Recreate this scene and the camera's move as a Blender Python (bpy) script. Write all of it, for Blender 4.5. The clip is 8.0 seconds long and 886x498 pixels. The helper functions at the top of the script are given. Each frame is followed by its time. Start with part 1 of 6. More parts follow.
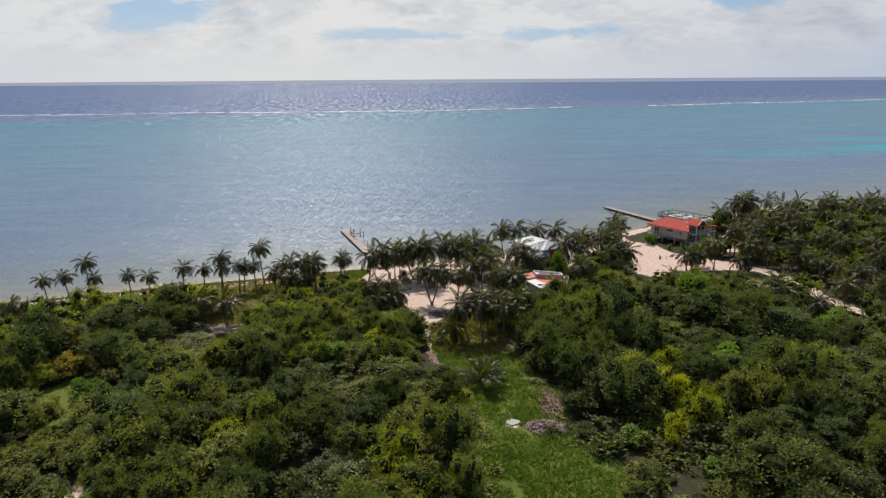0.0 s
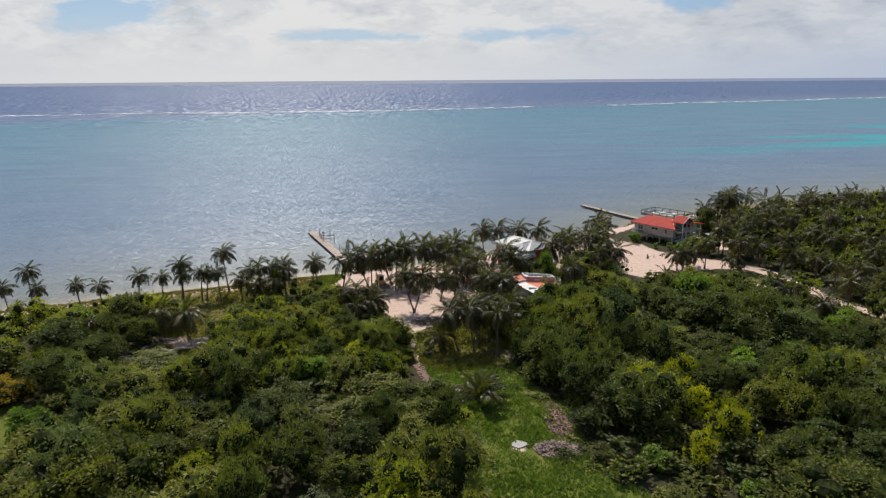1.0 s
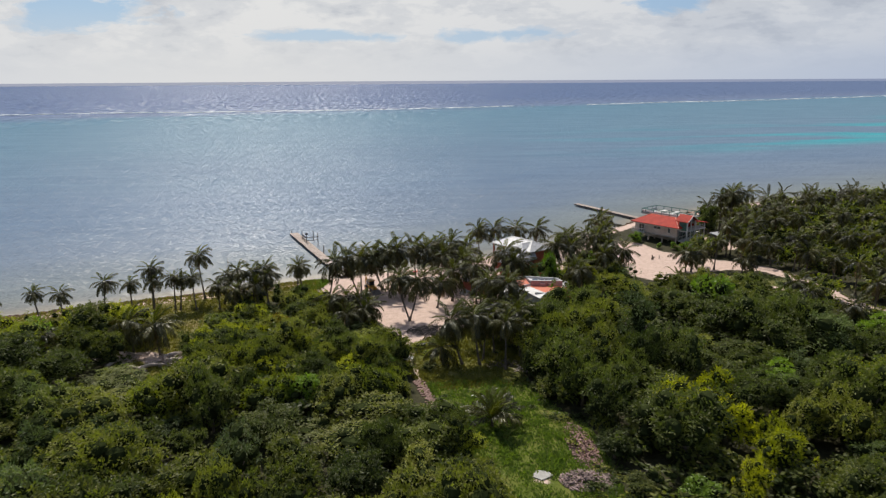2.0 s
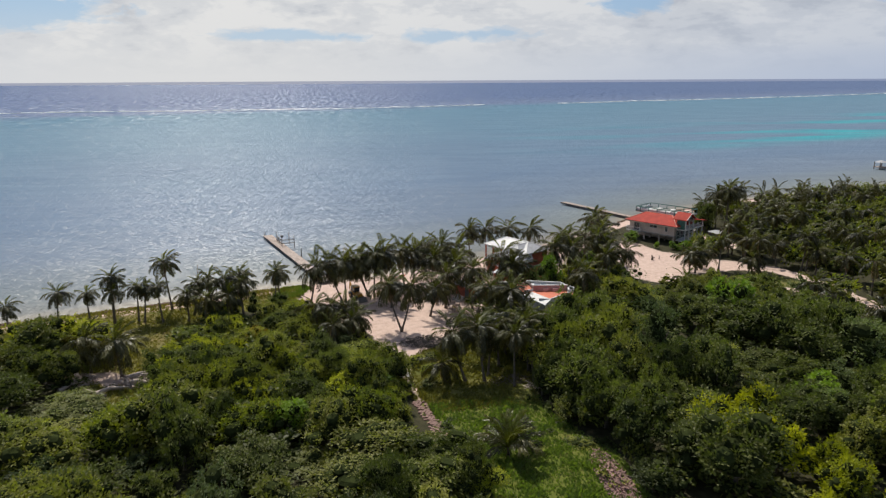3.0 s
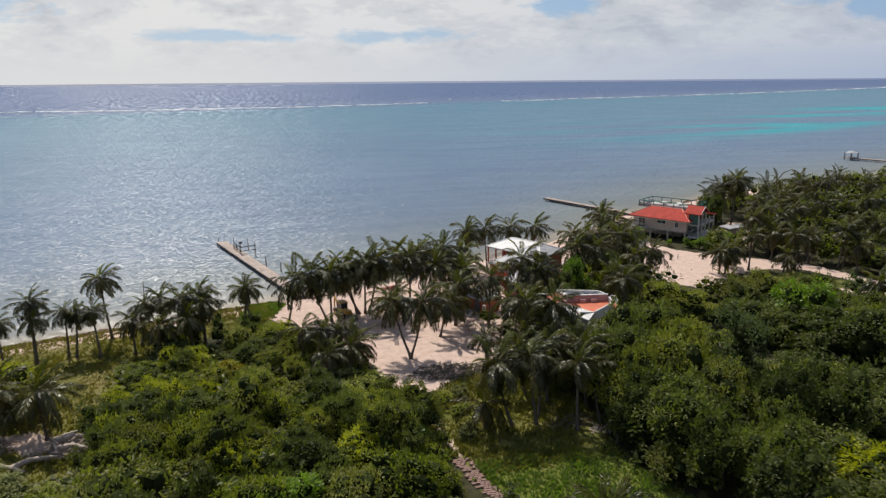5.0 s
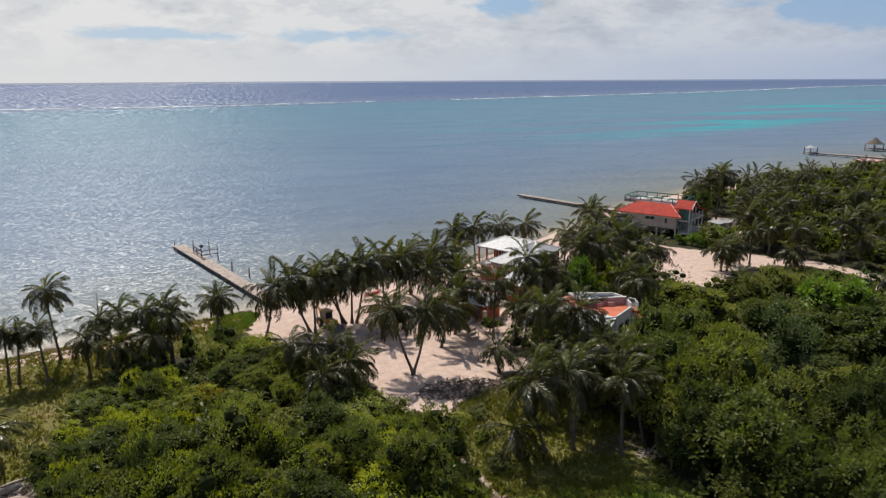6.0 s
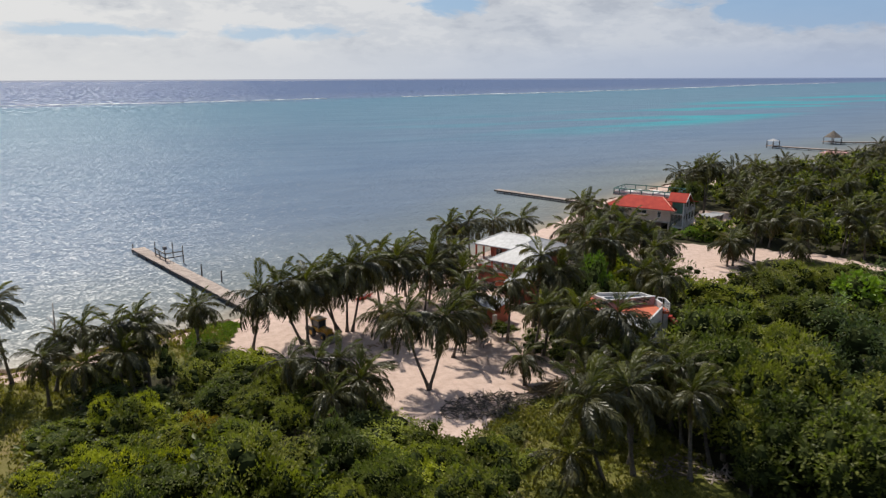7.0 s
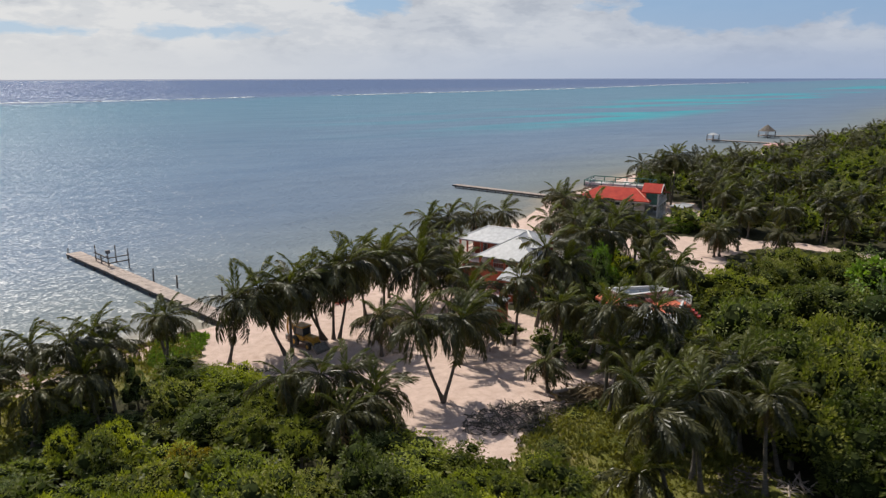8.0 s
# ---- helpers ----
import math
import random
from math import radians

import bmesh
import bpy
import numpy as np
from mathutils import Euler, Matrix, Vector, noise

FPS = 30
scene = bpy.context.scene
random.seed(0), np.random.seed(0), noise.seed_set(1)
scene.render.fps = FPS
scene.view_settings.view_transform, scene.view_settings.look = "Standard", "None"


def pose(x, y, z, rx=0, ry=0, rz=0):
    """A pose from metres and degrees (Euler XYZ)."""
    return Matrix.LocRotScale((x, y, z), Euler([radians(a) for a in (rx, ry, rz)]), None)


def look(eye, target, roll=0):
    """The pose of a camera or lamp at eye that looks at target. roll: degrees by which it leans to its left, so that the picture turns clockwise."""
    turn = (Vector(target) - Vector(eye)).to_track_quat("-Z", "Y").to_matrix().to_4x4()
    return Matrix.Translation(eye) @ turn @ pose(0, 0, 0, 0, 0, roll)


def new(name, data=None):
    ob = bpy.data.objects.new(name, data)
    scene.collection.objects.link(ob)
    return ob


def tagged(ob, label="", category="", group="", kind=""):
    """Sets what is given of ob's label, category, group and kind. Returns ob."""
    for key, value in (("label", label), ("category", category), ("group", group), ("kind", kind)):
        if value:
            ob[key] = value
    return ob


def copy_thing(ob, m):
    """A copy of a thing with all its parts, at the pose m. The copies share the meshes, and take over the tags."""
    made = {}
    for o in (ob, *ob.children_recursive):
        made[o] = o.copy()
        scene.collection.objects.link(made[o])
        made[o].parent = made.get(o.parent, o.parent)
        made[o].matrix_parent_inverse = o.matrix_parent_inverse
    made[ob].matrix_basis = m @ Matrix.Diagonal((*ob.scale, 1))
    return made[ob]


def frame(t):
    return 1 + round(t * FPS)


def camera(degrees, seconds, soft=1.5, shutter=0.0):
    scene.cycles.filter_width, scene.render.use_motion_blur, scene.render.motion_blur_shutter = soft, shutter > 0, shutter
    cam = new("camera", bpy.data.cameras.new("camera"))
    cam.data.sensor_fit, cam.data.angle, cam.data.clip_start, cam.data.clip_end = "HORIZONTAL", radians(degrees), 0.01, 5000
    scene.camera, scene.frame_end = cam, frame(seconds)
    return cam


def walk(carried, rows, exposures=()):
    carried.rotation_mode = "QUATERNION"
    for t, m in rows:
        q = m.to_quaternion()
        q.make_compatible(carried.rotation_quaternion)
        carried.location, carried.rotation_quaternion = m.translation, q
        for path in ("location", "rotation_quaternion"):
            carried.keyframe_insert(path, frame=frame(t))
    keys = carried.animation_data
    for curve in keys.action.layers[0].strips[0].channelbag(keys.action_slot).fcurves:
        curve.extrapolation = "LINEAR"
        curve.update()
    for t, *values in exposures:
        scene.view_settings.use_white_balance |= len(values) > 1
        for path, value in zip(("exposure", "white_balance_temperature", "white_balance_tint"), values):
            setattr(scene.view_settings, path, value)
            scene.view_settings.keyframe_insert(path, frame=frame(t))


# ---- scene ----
# camera: a drone that sinks from 40 to 24 m as it flies toward the beach
EXPO = -0.06
cam = camera(64.2, 8.0, soft=1.3, shutter=0.45)
PATH = [
    (0, (-0.008, -0.412, 40.499), (-0.01, 1.531, 40.025), -0.4),
    (0.5, (-1.913, 4.256, 39.483), (-1.86, 6.198, 39.01), -0.4),
    (1, (-3.779, 8.953, 38.454), (-3.668, 10.894, 37.982), -0.4),
    (2.5, (-7.474, 23.808, 35.4), (-7.265, 25.74, 34.93), -0.3),
    (3, (-8.954, 28.74, 34.491), (-8.693, 30.666, 34.02), -0.3),
    (3.5, (-10.126, 33.641, 33.464), (-9.829, 35.562, 32.994), -0.4),
    (4, (-11.793, 38.609, 32.63), (-11.455, 40.522, 32.158), -0.3),
    (4.5, (-13.376, 43.727, 31.6), (-13.0, 45.634, 31.129), -0.4),
    (6, (-18.571, 58.982, 28.532), (-17.996, 60.839, 28.061), -0.3),
    (6.5, (-20.233, 63.768, 27.628), (-19.591, 65.601, 27.154), -0.2),
    (7, (-21.857, 68.491, 26.639), (-21.147, 70.299, 26.163), -0.2),
    (7.5, (-23.554, 73.133, 25.521), (-22.756, 74.904, 25.045), -0.1),
    (8, (-25.219, 77.463, 24.476), (-24.327, 79.189, 24.0), -0.1),
]
walk(cam, [(t, look(eye, target, roll)) for t, eye, target, roll in PATH], exposures=[(0, EXPO), (8, EXPO)])

# ---- light: high sun ahead, a little to the left, bright broken cloud ----
SUN_AZ, SUN_EL = radians(-12), radians(53)      # azimuth from +y towards +x
sun_from = Vector((math.sin(SUN_AZ) * math.cos(SUN_EL), math.cos(SUN_AZ) * math.cos(SUN_EL), math.sin(SUN_EL)))
sun_data = bpy.data.lights.new("sun", "SUN")
sun_data.energy, sun_data.angle, sun_data.color = 4.8, radians(0.6), (1.0, 0.94, 0.84)
sun = new("sun", sun_data)
sun.matrix_world = look(sun_from * 900, (0, 0, 0))


def nodes_of(tree):
    """Short ways to add and link nodes of a tree."""
    def add(kind, **values):
        n = tree.nodes.new(kind)
        for key, value in values.items():
            n.inputs[key.replace("_", " ")].default_value = value
        return n
    return add, tree.links.new


def ramp(add, stops, smooth=False):
    n = add("ShaderNodeValToRGB")
    r = n.color_ramp
    while len(r.elements) < len(stops):
        r.elements.new(0.5)
    for e, (p, c) in zip(r.elements, stops):
        e.position, e.color = p, (*c, 1) if len(c) == 3 else c
    if smooth:
        r.interpolation = "EASE"
    return n


def math_node(add, link, op, a, b=None, c=None, clamp=False):
    n = add("ShaderNodeMath")
    n.operation, n.use_clamp = op, clamp
    for i, v in enumerate((a, b, c)):
        if v is None:
            continue
        if isinstance(v, (int, float)):
            n.inputs[i].default_value = v
        else:
            link(v, n.inputs[i])
    return n.outputs[0]


def mix_color(add, link, fac, a, b, blend="MIX"):
    n = add("ShaderNodeMix")
    n.data_type, n.blend_type = "RGBA", blend
    for i, v in ((0, fac), (6, a), (7, b)):
        if isinstance(v, (int, float)):
            n.inputs[i].default_value = v
        elif isinstance(v, tuple):
            n.inputs[i].default_value = (*v, 1)
        else:
            link(v, n.inputs[i])
    return n.outputs[2]


CLOUD_GAPS = [  # clear sky between the cloud banks: bearing, height, half width, half height in degrees, clearness
    (-21, 4.5, 6.0, 1.5, 1.2), (-29, 6.3, 9, 1.2, 1.2), (-5, 3.2, 7.5, 0.55, 1.0), (10.5, 3.3, 5.5, 0.7, 1.0), (22.5, 5.7, 3.2, 1.5, 1.0), (49, 5.0, 9, 2.3, 1.9), (66, 4.6, 12, 3.0, 1.6), (-60, 5, 14, 2.5, 1.0)]


def build_world():
    w = bpy.data.worlds.new("sky")
    scene.world = w
    w.use_nodes = True
    t = w.node_tree
    t.nodes.clear()
    add, link = nodes_of(t)
    def m(op, a, b=None, c=None, clamp=False):
        return math_node(add, link, op, a, b, c, clamp)
    sky = add("ShaderNodeTexSky")
    sky.sky_type, sky.sun_disc = "NISHITA", False
    sky.sun_elevation, sky.sun_rotation = SUN_EL, SUN_AZ
    sky.air_density, sky.dust_density, sky.ozone_density = 1.0, 0.3, 2.0
    co = add("ShaderNodeTexCoord")
    sep = add("ShaderNodeSeparateXYZ")
    link(co.outputs["Generated"], sep.inputs[0])
    up = m("MAXIMUM", sep.outputs[2], 0.0)
    def banks(scale, detail, rough, distort=0.0):
        mp = add("ShaderNodeMapping")
        mp.inputs["Scale"].default_value = (3.4, 3.4, 9.0)
        link(co.outputs["Generated"], mp.inputs[0])
        n = add("ShaderNodeTexNoise", Scale=scale, Detail=detail, Roughness=rough, Distortion=distort)
        link(mp.outputs[0], n.inputs["Vector"])
        return n.outputs["Fac"]
    # low in the sky: long banks with clear gaps, their edges frayed
    bearing = m("ARCTAN2", sep.outputs[0], sep.outputs[1])
    clear = None
    for az, el, wide, high, weight in CLOUD_GAPS:
        dx = m("DIVIDE", m("SUBTRACT", bearing, radians(az)), radians(wide))
        dz = m("DIVIDE", m("SUBTRACT", sep.outputs[2], math.sin(radians(el))), radians(high))
        g = m("SUBTRACT", 1.0, m("SQRT", m("MULTIPLY_ADD", dx, dx, m("MULTIPLY", dz, dz))))
        g = m("MAXIMUM", m("MULTIPLY", g, weight), -1.0)
        clear = g if clear is None else m("MAXIMUM", clear, g)
    fray = m("MULTIPLY_ADD", m("SUBTRACT", banks(4.5, 9.0, 0.6, 0.3), 0.5), 2.6, clear)
    fray = m("MULTIPLY_ADD", m("SUBTRACT", banks(1.4, 4.0, 0.5), 0.5), 1.6, fray)
    low_cover = ramp(add, [(0.12, (1, 1, 1)), (0.28, (0.66, 0.66, 0.66)), (0.62, (0.08, 0.08, 0.08))], True)
    link(fray, low_cover.inputs[0])
    # overhead: broken cloud
    high_cover = ramp(add, [(0.47, (0, 0, 0)), (0.54, (0.75, 0.75, 0.75)), (0.62, (1, 1, 1))], True)
    link(banks(1.0, 8.0, 0.55, 0.25), high_cover.inputs[0])
    above = ramp(add, [(0.12, (0, 0, 0)), (0.2, (1, 1, 1))], True)
    link(up, above.inputs[0])
    cover = mix_color(add, link, above.outputs[0], low_cover.outputs[0], high_cover.outputs[0])
    shade = ramp(add, [(0.37, (5.7, 5.95, 6.35)), (0.47, (6.9, 7.05, 7.25)), (0.57, (8.0, 8.0, 7.95))], True)
    body = m("MULTIPLY_ADD", banks(9.0, 6.0, 0.6), 0.35, m("MULTIPLY", banks(2.6, 7.0, 0.58, 0.4), 0.65))
    link(body, shade.inputs[0])
    pale = ramp(add, [(0.10, (0.85, 0.85, 0.85)), (0.30, (0, 0, 0))], True)
    link(up, pale.inputs[0])
    blue = mix_color(add, link, pale.outputs[0], sky.outputs[0], (3.6, 5.4, 7.5))
    deck = mix_color(add, link, cover, blue, shade.outputs[0])
    # pale haze low over the sea, brighter under the sun, bluer away from it
    side = ramp(add, [(0.0, (1, 1, 1)), (1.0, (0, 0, 0))], True)
    link(m("DIVIDE", m("ABSOLUTE", m("SUBTRACT", bearing, SUN_AZ)), radians(75), clamp=True), side.inputs[0])
    haze_color = mix_color(add, link, side.outputs[0], (5.4, 6.1, 7.4), (7.5, 7.55, 7.6))
    haze = ramp(add, [(0.0, (1, 1, 1)), (0.018, (0.8, 0.8, 0.8)), (0.05, (0.25, 0.25, 0.25)), (0.10, (0, 0, 0))], True)
    link(up, haze.inputs[0])
    hazed = mix_color(add, link, haze.outputs[0], deck, haze_color)
    # sky and clouds away from the sun are greyer
    away = mix_color(add, link, side.outputs[0], (0.72, 0.77, 0.86), (0.99, 0.99, 0.99))
    hazed = mix_color(add, link, 1.0, hazed, away, "MULTIPLY")
    # backdrop sea below the true horizon, with sun-side haze put into its colour
    below = m("LESS_THAN", sep.outputs[2], -0.0036)
    far_sea = mix_color(add, link, side.outputs[0], (2.2, 2.8, 4.4), (3.9, 4.1, 5.0))
    out_color = mix_color(add, link, below, hazed, far_sea)
    bg = add("ShaderNodeBackground", Strength=0.1)
    link(out_color, bg.inputs[0])
    link(bg.outputs[0], add("ShaderNodeOutputWorld").inputs[0])


build_world()


# ---- materials ----
def material(name):
    m = bpy.data.materials.new(name)
    m.use_nodes = True
    t = m.node_tree
    t.nodes.clear()
    add, link = nodes_of(t)
    out = add("ShaderNodeOutputMaterial")
    p = add("ShaderNodeBsdfPrincipled")
    link(p.outputs[0], out.inputs[0])
    return m, add, link, p, out


def place(add, link, scale=1.0):
    g = add("ShaderNodeNewGeometry")
    return g.outputs["Position"]


def bump(add, link, p, height, strength, distance):
    b = add("ShaderNodeBump", Strength=strength, Distance=distance)
    link(height, b.inputs["Height"])
    link(b.outputs[0], p.inputs["Normal"])


def surface(name, color, dark, rough=0.7, metal=0.0, scale=3.0, fine=40.0, relief=0.2, depth=0.02, spec=0.5, streak=None):
    """A worn surface: two colours mixed at a coarse scale, a finer grain on top, and relief."""
    m, add, link, p, out = material(name)
    co = add("ShaderNodeTexCoord")
    vec = co.outputs["Object"]
    if streak:
        mp = add("ShaderNodeMapping")
        mp.inputs["Scale"].default_value = streak
        link(vec, mp.inputs[0])
        vec = mp.outputs[0]
    a = add("ShaderNodeTexNoise", Scale=scale, Detail=5.0, Roughness=0.6)
    b = add("ShaderNodeTexNoise", Scale=fine, Detail=3.0)
    link(vec, a.inputs["Vector"]), link(vec, b.inputs["Vector"])
    r = ramp(add, [(0.32, dark), (0.62, color)])
    link(a.outputs["Fac"], r.inputs[0])
    g = ramp(add, [(0.25, (0.72, 0.72, 0.72)), (0.7, (1.08, 1.08, 1.08))])
    link(b.outputs["Fac"], g.inputs[0])
    c = mix_color(add, link, 1.0, r.outputs[0], g.outputs[0], "MULTIPLY")
    link(c, p.inputs["Base Color"])
    p.inputs["Roughness"].default_value, p.inputs["Metallic"].default_value = rough, metal
    p.inputs["Specular IOR Level"].default_value = spec
    bump(add, link, p, b.outputs["Fac"], relief, depth)
    return m


def leaf_material(name, light, dark, through_color, rough=0.5, thin=0.34, spec=0.21):
    """Leaves: each tree and each leaf of its own shade, glossy, letting some light through."""
    m, add, link, p, out = material(name)
    info, geo = add("ShaderNodeObjectInfo"), add("ShaderNodeNewGeometry")
    n = add("ShaderNodeTexNoise", Scale=0.35, Detail=3.0)
    link(geo.outputs["Position"], n.inputs["Vector"])
    v = math_node(add, link, "MULTIPLY", geo.outputs["Random Per Island"], 0.24)
    v = math_node(add, link, "MULTIPLY_ADD", info.outputs["Random"], 0.5, v)
    v = math_node(add, link, "MULTIPLY_ADD", n.outputs["Fac"], 0.5, v)
    r = ramp(add, [(0.25, dark), (0.95, light), (1.25, tuple(1.25 * q for q in light))])
    link(v, r.inputs[0])
    link(r.outputs[0], p.inputs["Base Color"])
    p.inputs["Roughness"].default_value = rough
    p.inputs["Specular IOR Level"].default_value = spec
    tr = add("ShaderNodeBsdfTranslucent")
    tc = mix_color(add, link, 1.0, r.outputs[0], through_color, "MULTIPLY")
    link(tc, tr.inputs[0])
    mx = add("ShaderNodeMixShader", Fac=thin)
    link(p.outputs[0], mx.inputs[1]), link(tr.outputs[0], mx.inputs[2])
    link(mx.outputs[0], out.inputs[0])
    return m


LEAF_DARK = leaf_material("leaf_dark_green", (0.150, 0.160, 0.033), (0.029, 0.040, 0.013), (1.9, 2.4, 0.9), thin=0.26)
LEAF_MID = leaf_material("leaf_mid_green", (0.230, 0.224, 0.038), (0.050, 0.062, 0.016), (2.0, 2.4, 0.8), thin=0.28)
LEAF_GREY = leaf_material("leaf_grey_green", (0.15, 0.18, 0.065), (0.05, 0.07, 0.028), (1.9, 2.2, 1.0), 0.5, 0.26)
LEAF_YELLOW = leaf_material("leaf_yellow_green", (0.38, 0.39, 0.02), (0.13, 0.16, 0.012), (2.0, 2.0, 0.5))
LEAF_LIME = leaf_material("leaf_bright_green", (0.20, 0.28, 0.035), (0.065, 0.115, 0.018), (2.1, 2.4, 0.8), 0.35, 0.3)
LEAF_FRESH = leaf_material("leaf_fresh_green", (0.33, 0.345, 0.028), (0.09, 0.12, 0.016), (2.2, 2.3, 0.7), thin=0.3)
LEAF_OCHRE = leaf_material("leaf_ochre", (0.46, 0.34, 0.02), (0.15, 0.12, 0.015), (2.0, 1.8, 0.5))
FROND = leaf_material("palm_frond_green", (0.105, 0.096, 0.024), (0.014, 0.016, 0.007), (2.2, 2.2, 0.7), 0.40, 0.18, 0.42)
FROND_NEW = leaf_material("palm_frond_young", (0.12, 0.125, 0.02), (0.028, 0.034, 0.008), (2.2, 2.4, 0.7), 0.40, 0.3, 0.25)
FROND_DRY = leaf_material("palm_frond_dry", (0.26, 0.19, 0.10), (0.12, 0.085, 0.05), (1.6, 1.4, 1.0), 0.6, 0.2)
GRASS_BLADE = leaf_material("grass_blade", (0.150, 0.205, 0.045), (0.050, 0.085, 0.020), (2.0, 2.2, 0.7), 0.5, 0.35)
GRASS_LUSH = leaf_material("lush_grass_blade", (0.19, 0.245, 0.045), (0.075, 0.12, 0.022), (2.0, 2.2, 0.7), 0.5, 0.35)
GRASS_DRY = leaf_material("dry_grass_blade", (0.21, 0.20, 0.045), (0.07, 0.085, 0.016), (1.8, 1.7, 0.8), 0.6, 0.3)
# dark cores inside the crowns: shade between the leaves, put into colour
CROWN_SHADE = surface("crown_shade", (0.042, 0.052, 0.018), (0.018, 0.024, 0.009), 1.0, scale=4, fine=30, spec=0.0)
BARK = surface("bush_bark", (0.20, 0.16, 0.12), (0.09, 0.07, 0.05), 0.85, scale=3, fine=25, relief=0.5)
PALM_BARK = surface("palm_bark", (0.17, 0.14, 0.11), (0.07, 0.058, 0.047), 0.85, scale=2, fine=9, relief=0.6, depth=0.03, streak=(1, 1, 4))
DEADWOOD = surface("grey_deadwood", (0.56, 0.46, 0.39), (0.27, 0.21, 0.17), 0.85, scale=2, fine=20, relief=0.4)
HUSK = surface("coconut_husk", (0.22, 0.20, 0.06), (0.10, 0.09, 0.03), 0.5, scale=6, fine=30)
DECK_WOOD = surface("pier_boards", (0.47, 0.37, 0.31), (0.27, 0.21, 0.175), 0.75, scale=1.2, fine=14, relief=0.3)
PILE_WOOD = surface("pier_piles", (0.12, 0.10, 0.085), (0.05, 0.043, 0.037), 0.8, scale=3, fine=25, relief=0.4)
WHITE_ROOF = surface("white_metal_roof", (0.42, 0.42, 0.43), (0.375, 0.375, 0.385), 0.5, scale=0.6, fine=2, relief=0.02)
RED_ROOF = surface("red_roof_shingles", (0.46, 0.052, 0.032), (0.32, 0.032, 0.022), 0.75, scale=0.8, fine=14, relief=0.3, spec=0.2)
CREAM = surface("cream_wall", (0.62, 0.52, 0.44), (0.50, 0.41, 0.34), 0.8, scale=0.8, fine=25, relief=0.1)
ORANGE_RED = surface("orange_red_wall", (0.50, 0.13, 0.07), (0.36, 0.085, 0.05), 0.75, scale=0.9, fine=25, relief=0.1)
TERRACE = surface("orange_terrace_paint", (0.62, 0.16, 0.07), (0.47, 0.11, 0.055), 0.6, scale=0.7, fine=18, relief=0.1)
PINK = surface("faded_pink_wall", (0.60, 0.33, 0.30), (0.48, 0.25, 0.23), 0.75, scale=1.0, fine=25, relief=0.1)
WHITE = surface("white_paint", (0.66, 0.65, 0.63), (0.52, 0.50, 0.48), 0.6, scale=1.2, fine=25, relief=0.08)
DARK_GREEN = surface("green_painted_metal", (0.05, 0.16, 0.13), (0.03, 0.10, 0.08), 0.45, scale=2, fine=30, relief=0.1)
DARK_TRIM = surface("grey_trim", (0.16, 0.15, 0.15), (0.09, 0.085, 0.085), 0.6, scale=2, fine=30, relief=0.1)
CONCRETE = surface("grey_concrete", (0.44, 0.42, 0.39), (0.28, 0.27, 0.25), 0.85, scale=1.5, fine=20, relief=0.3)
RUBBLE = surface("rubble_stone", (0.36, 0.26, 0.23), (0.12, 0.088, 0.08), 0.9, scale=1.2, fine=14, relief=0.4)
PAVER = surface("red_path_paver", (0.33, 0.20, 0.165), (0.17, 0.105, 0.09), 0.85, scale=1.0, fine=18, relief=0.3)
YELLOW = surface("machine_yellow", (0.62, 0.34, 0.03), (0.40, 0.20, 0.025), 0.45, scale=1.5, fine=20, relief=0.1)
RUBBER = surface("tyre_rubber", (0.04, 0.04, 0.04), (0.022, 0.022, 0.022), 0.8, scale=4, fine=30)
STEEL = surface("worn_steel", (0.30, 0.28, 0.26), (0.16, 0.13, 0.11), 0.5, 0.6, scale=3, fine=25)
THATCH = surface("grey_thatch", (0.17, 0.14, 0.115), (0.085, 0.07, 0.058), 0.9, scale=2, fine=20, relief=0.5)
RED_PLASTIC = surface("red_plastic", (0.62, 0.07, 0.04), (0.48, 0.05, 0.03), 0.4, scale=2, fine=30, relief=0.05)
FOAM = surface("sea_foam", (0.90, 0.93, 0.94), (0.76, 0.80, 0.83), 0.9, scale=0.08, fine=0.6, relief=0.2, depth=0.3)
WRACK = surface("sargassum_wrack", (0.15, 0.085, 0.045), (0.07, 0.04, 0.022), 0.9, scale=1.5, fine=12, relief=0.6, depth=0.05)
SOLAR = surface("dark_glazing", (0.05, 0.06, 0.07), (0.03, 0.035, 0.045), 0.12, scale=1, fine=10, relief=0.02)


def pane_material():
    m, add, link, p, out = material("window_glass")
    p.inputs["Base Color"].default_value = (0.03, 0.04, 0.045, 1)
    p.inputs["Roughness"].default_value = 0.08
    n = add("ShaderNodeTexNoise", Scale=1.5, Detail=2.0)
    bump(add, link, p, n.outputs["Fac"], 0.04, 0.02)
    return m


GLASS = pane_material()


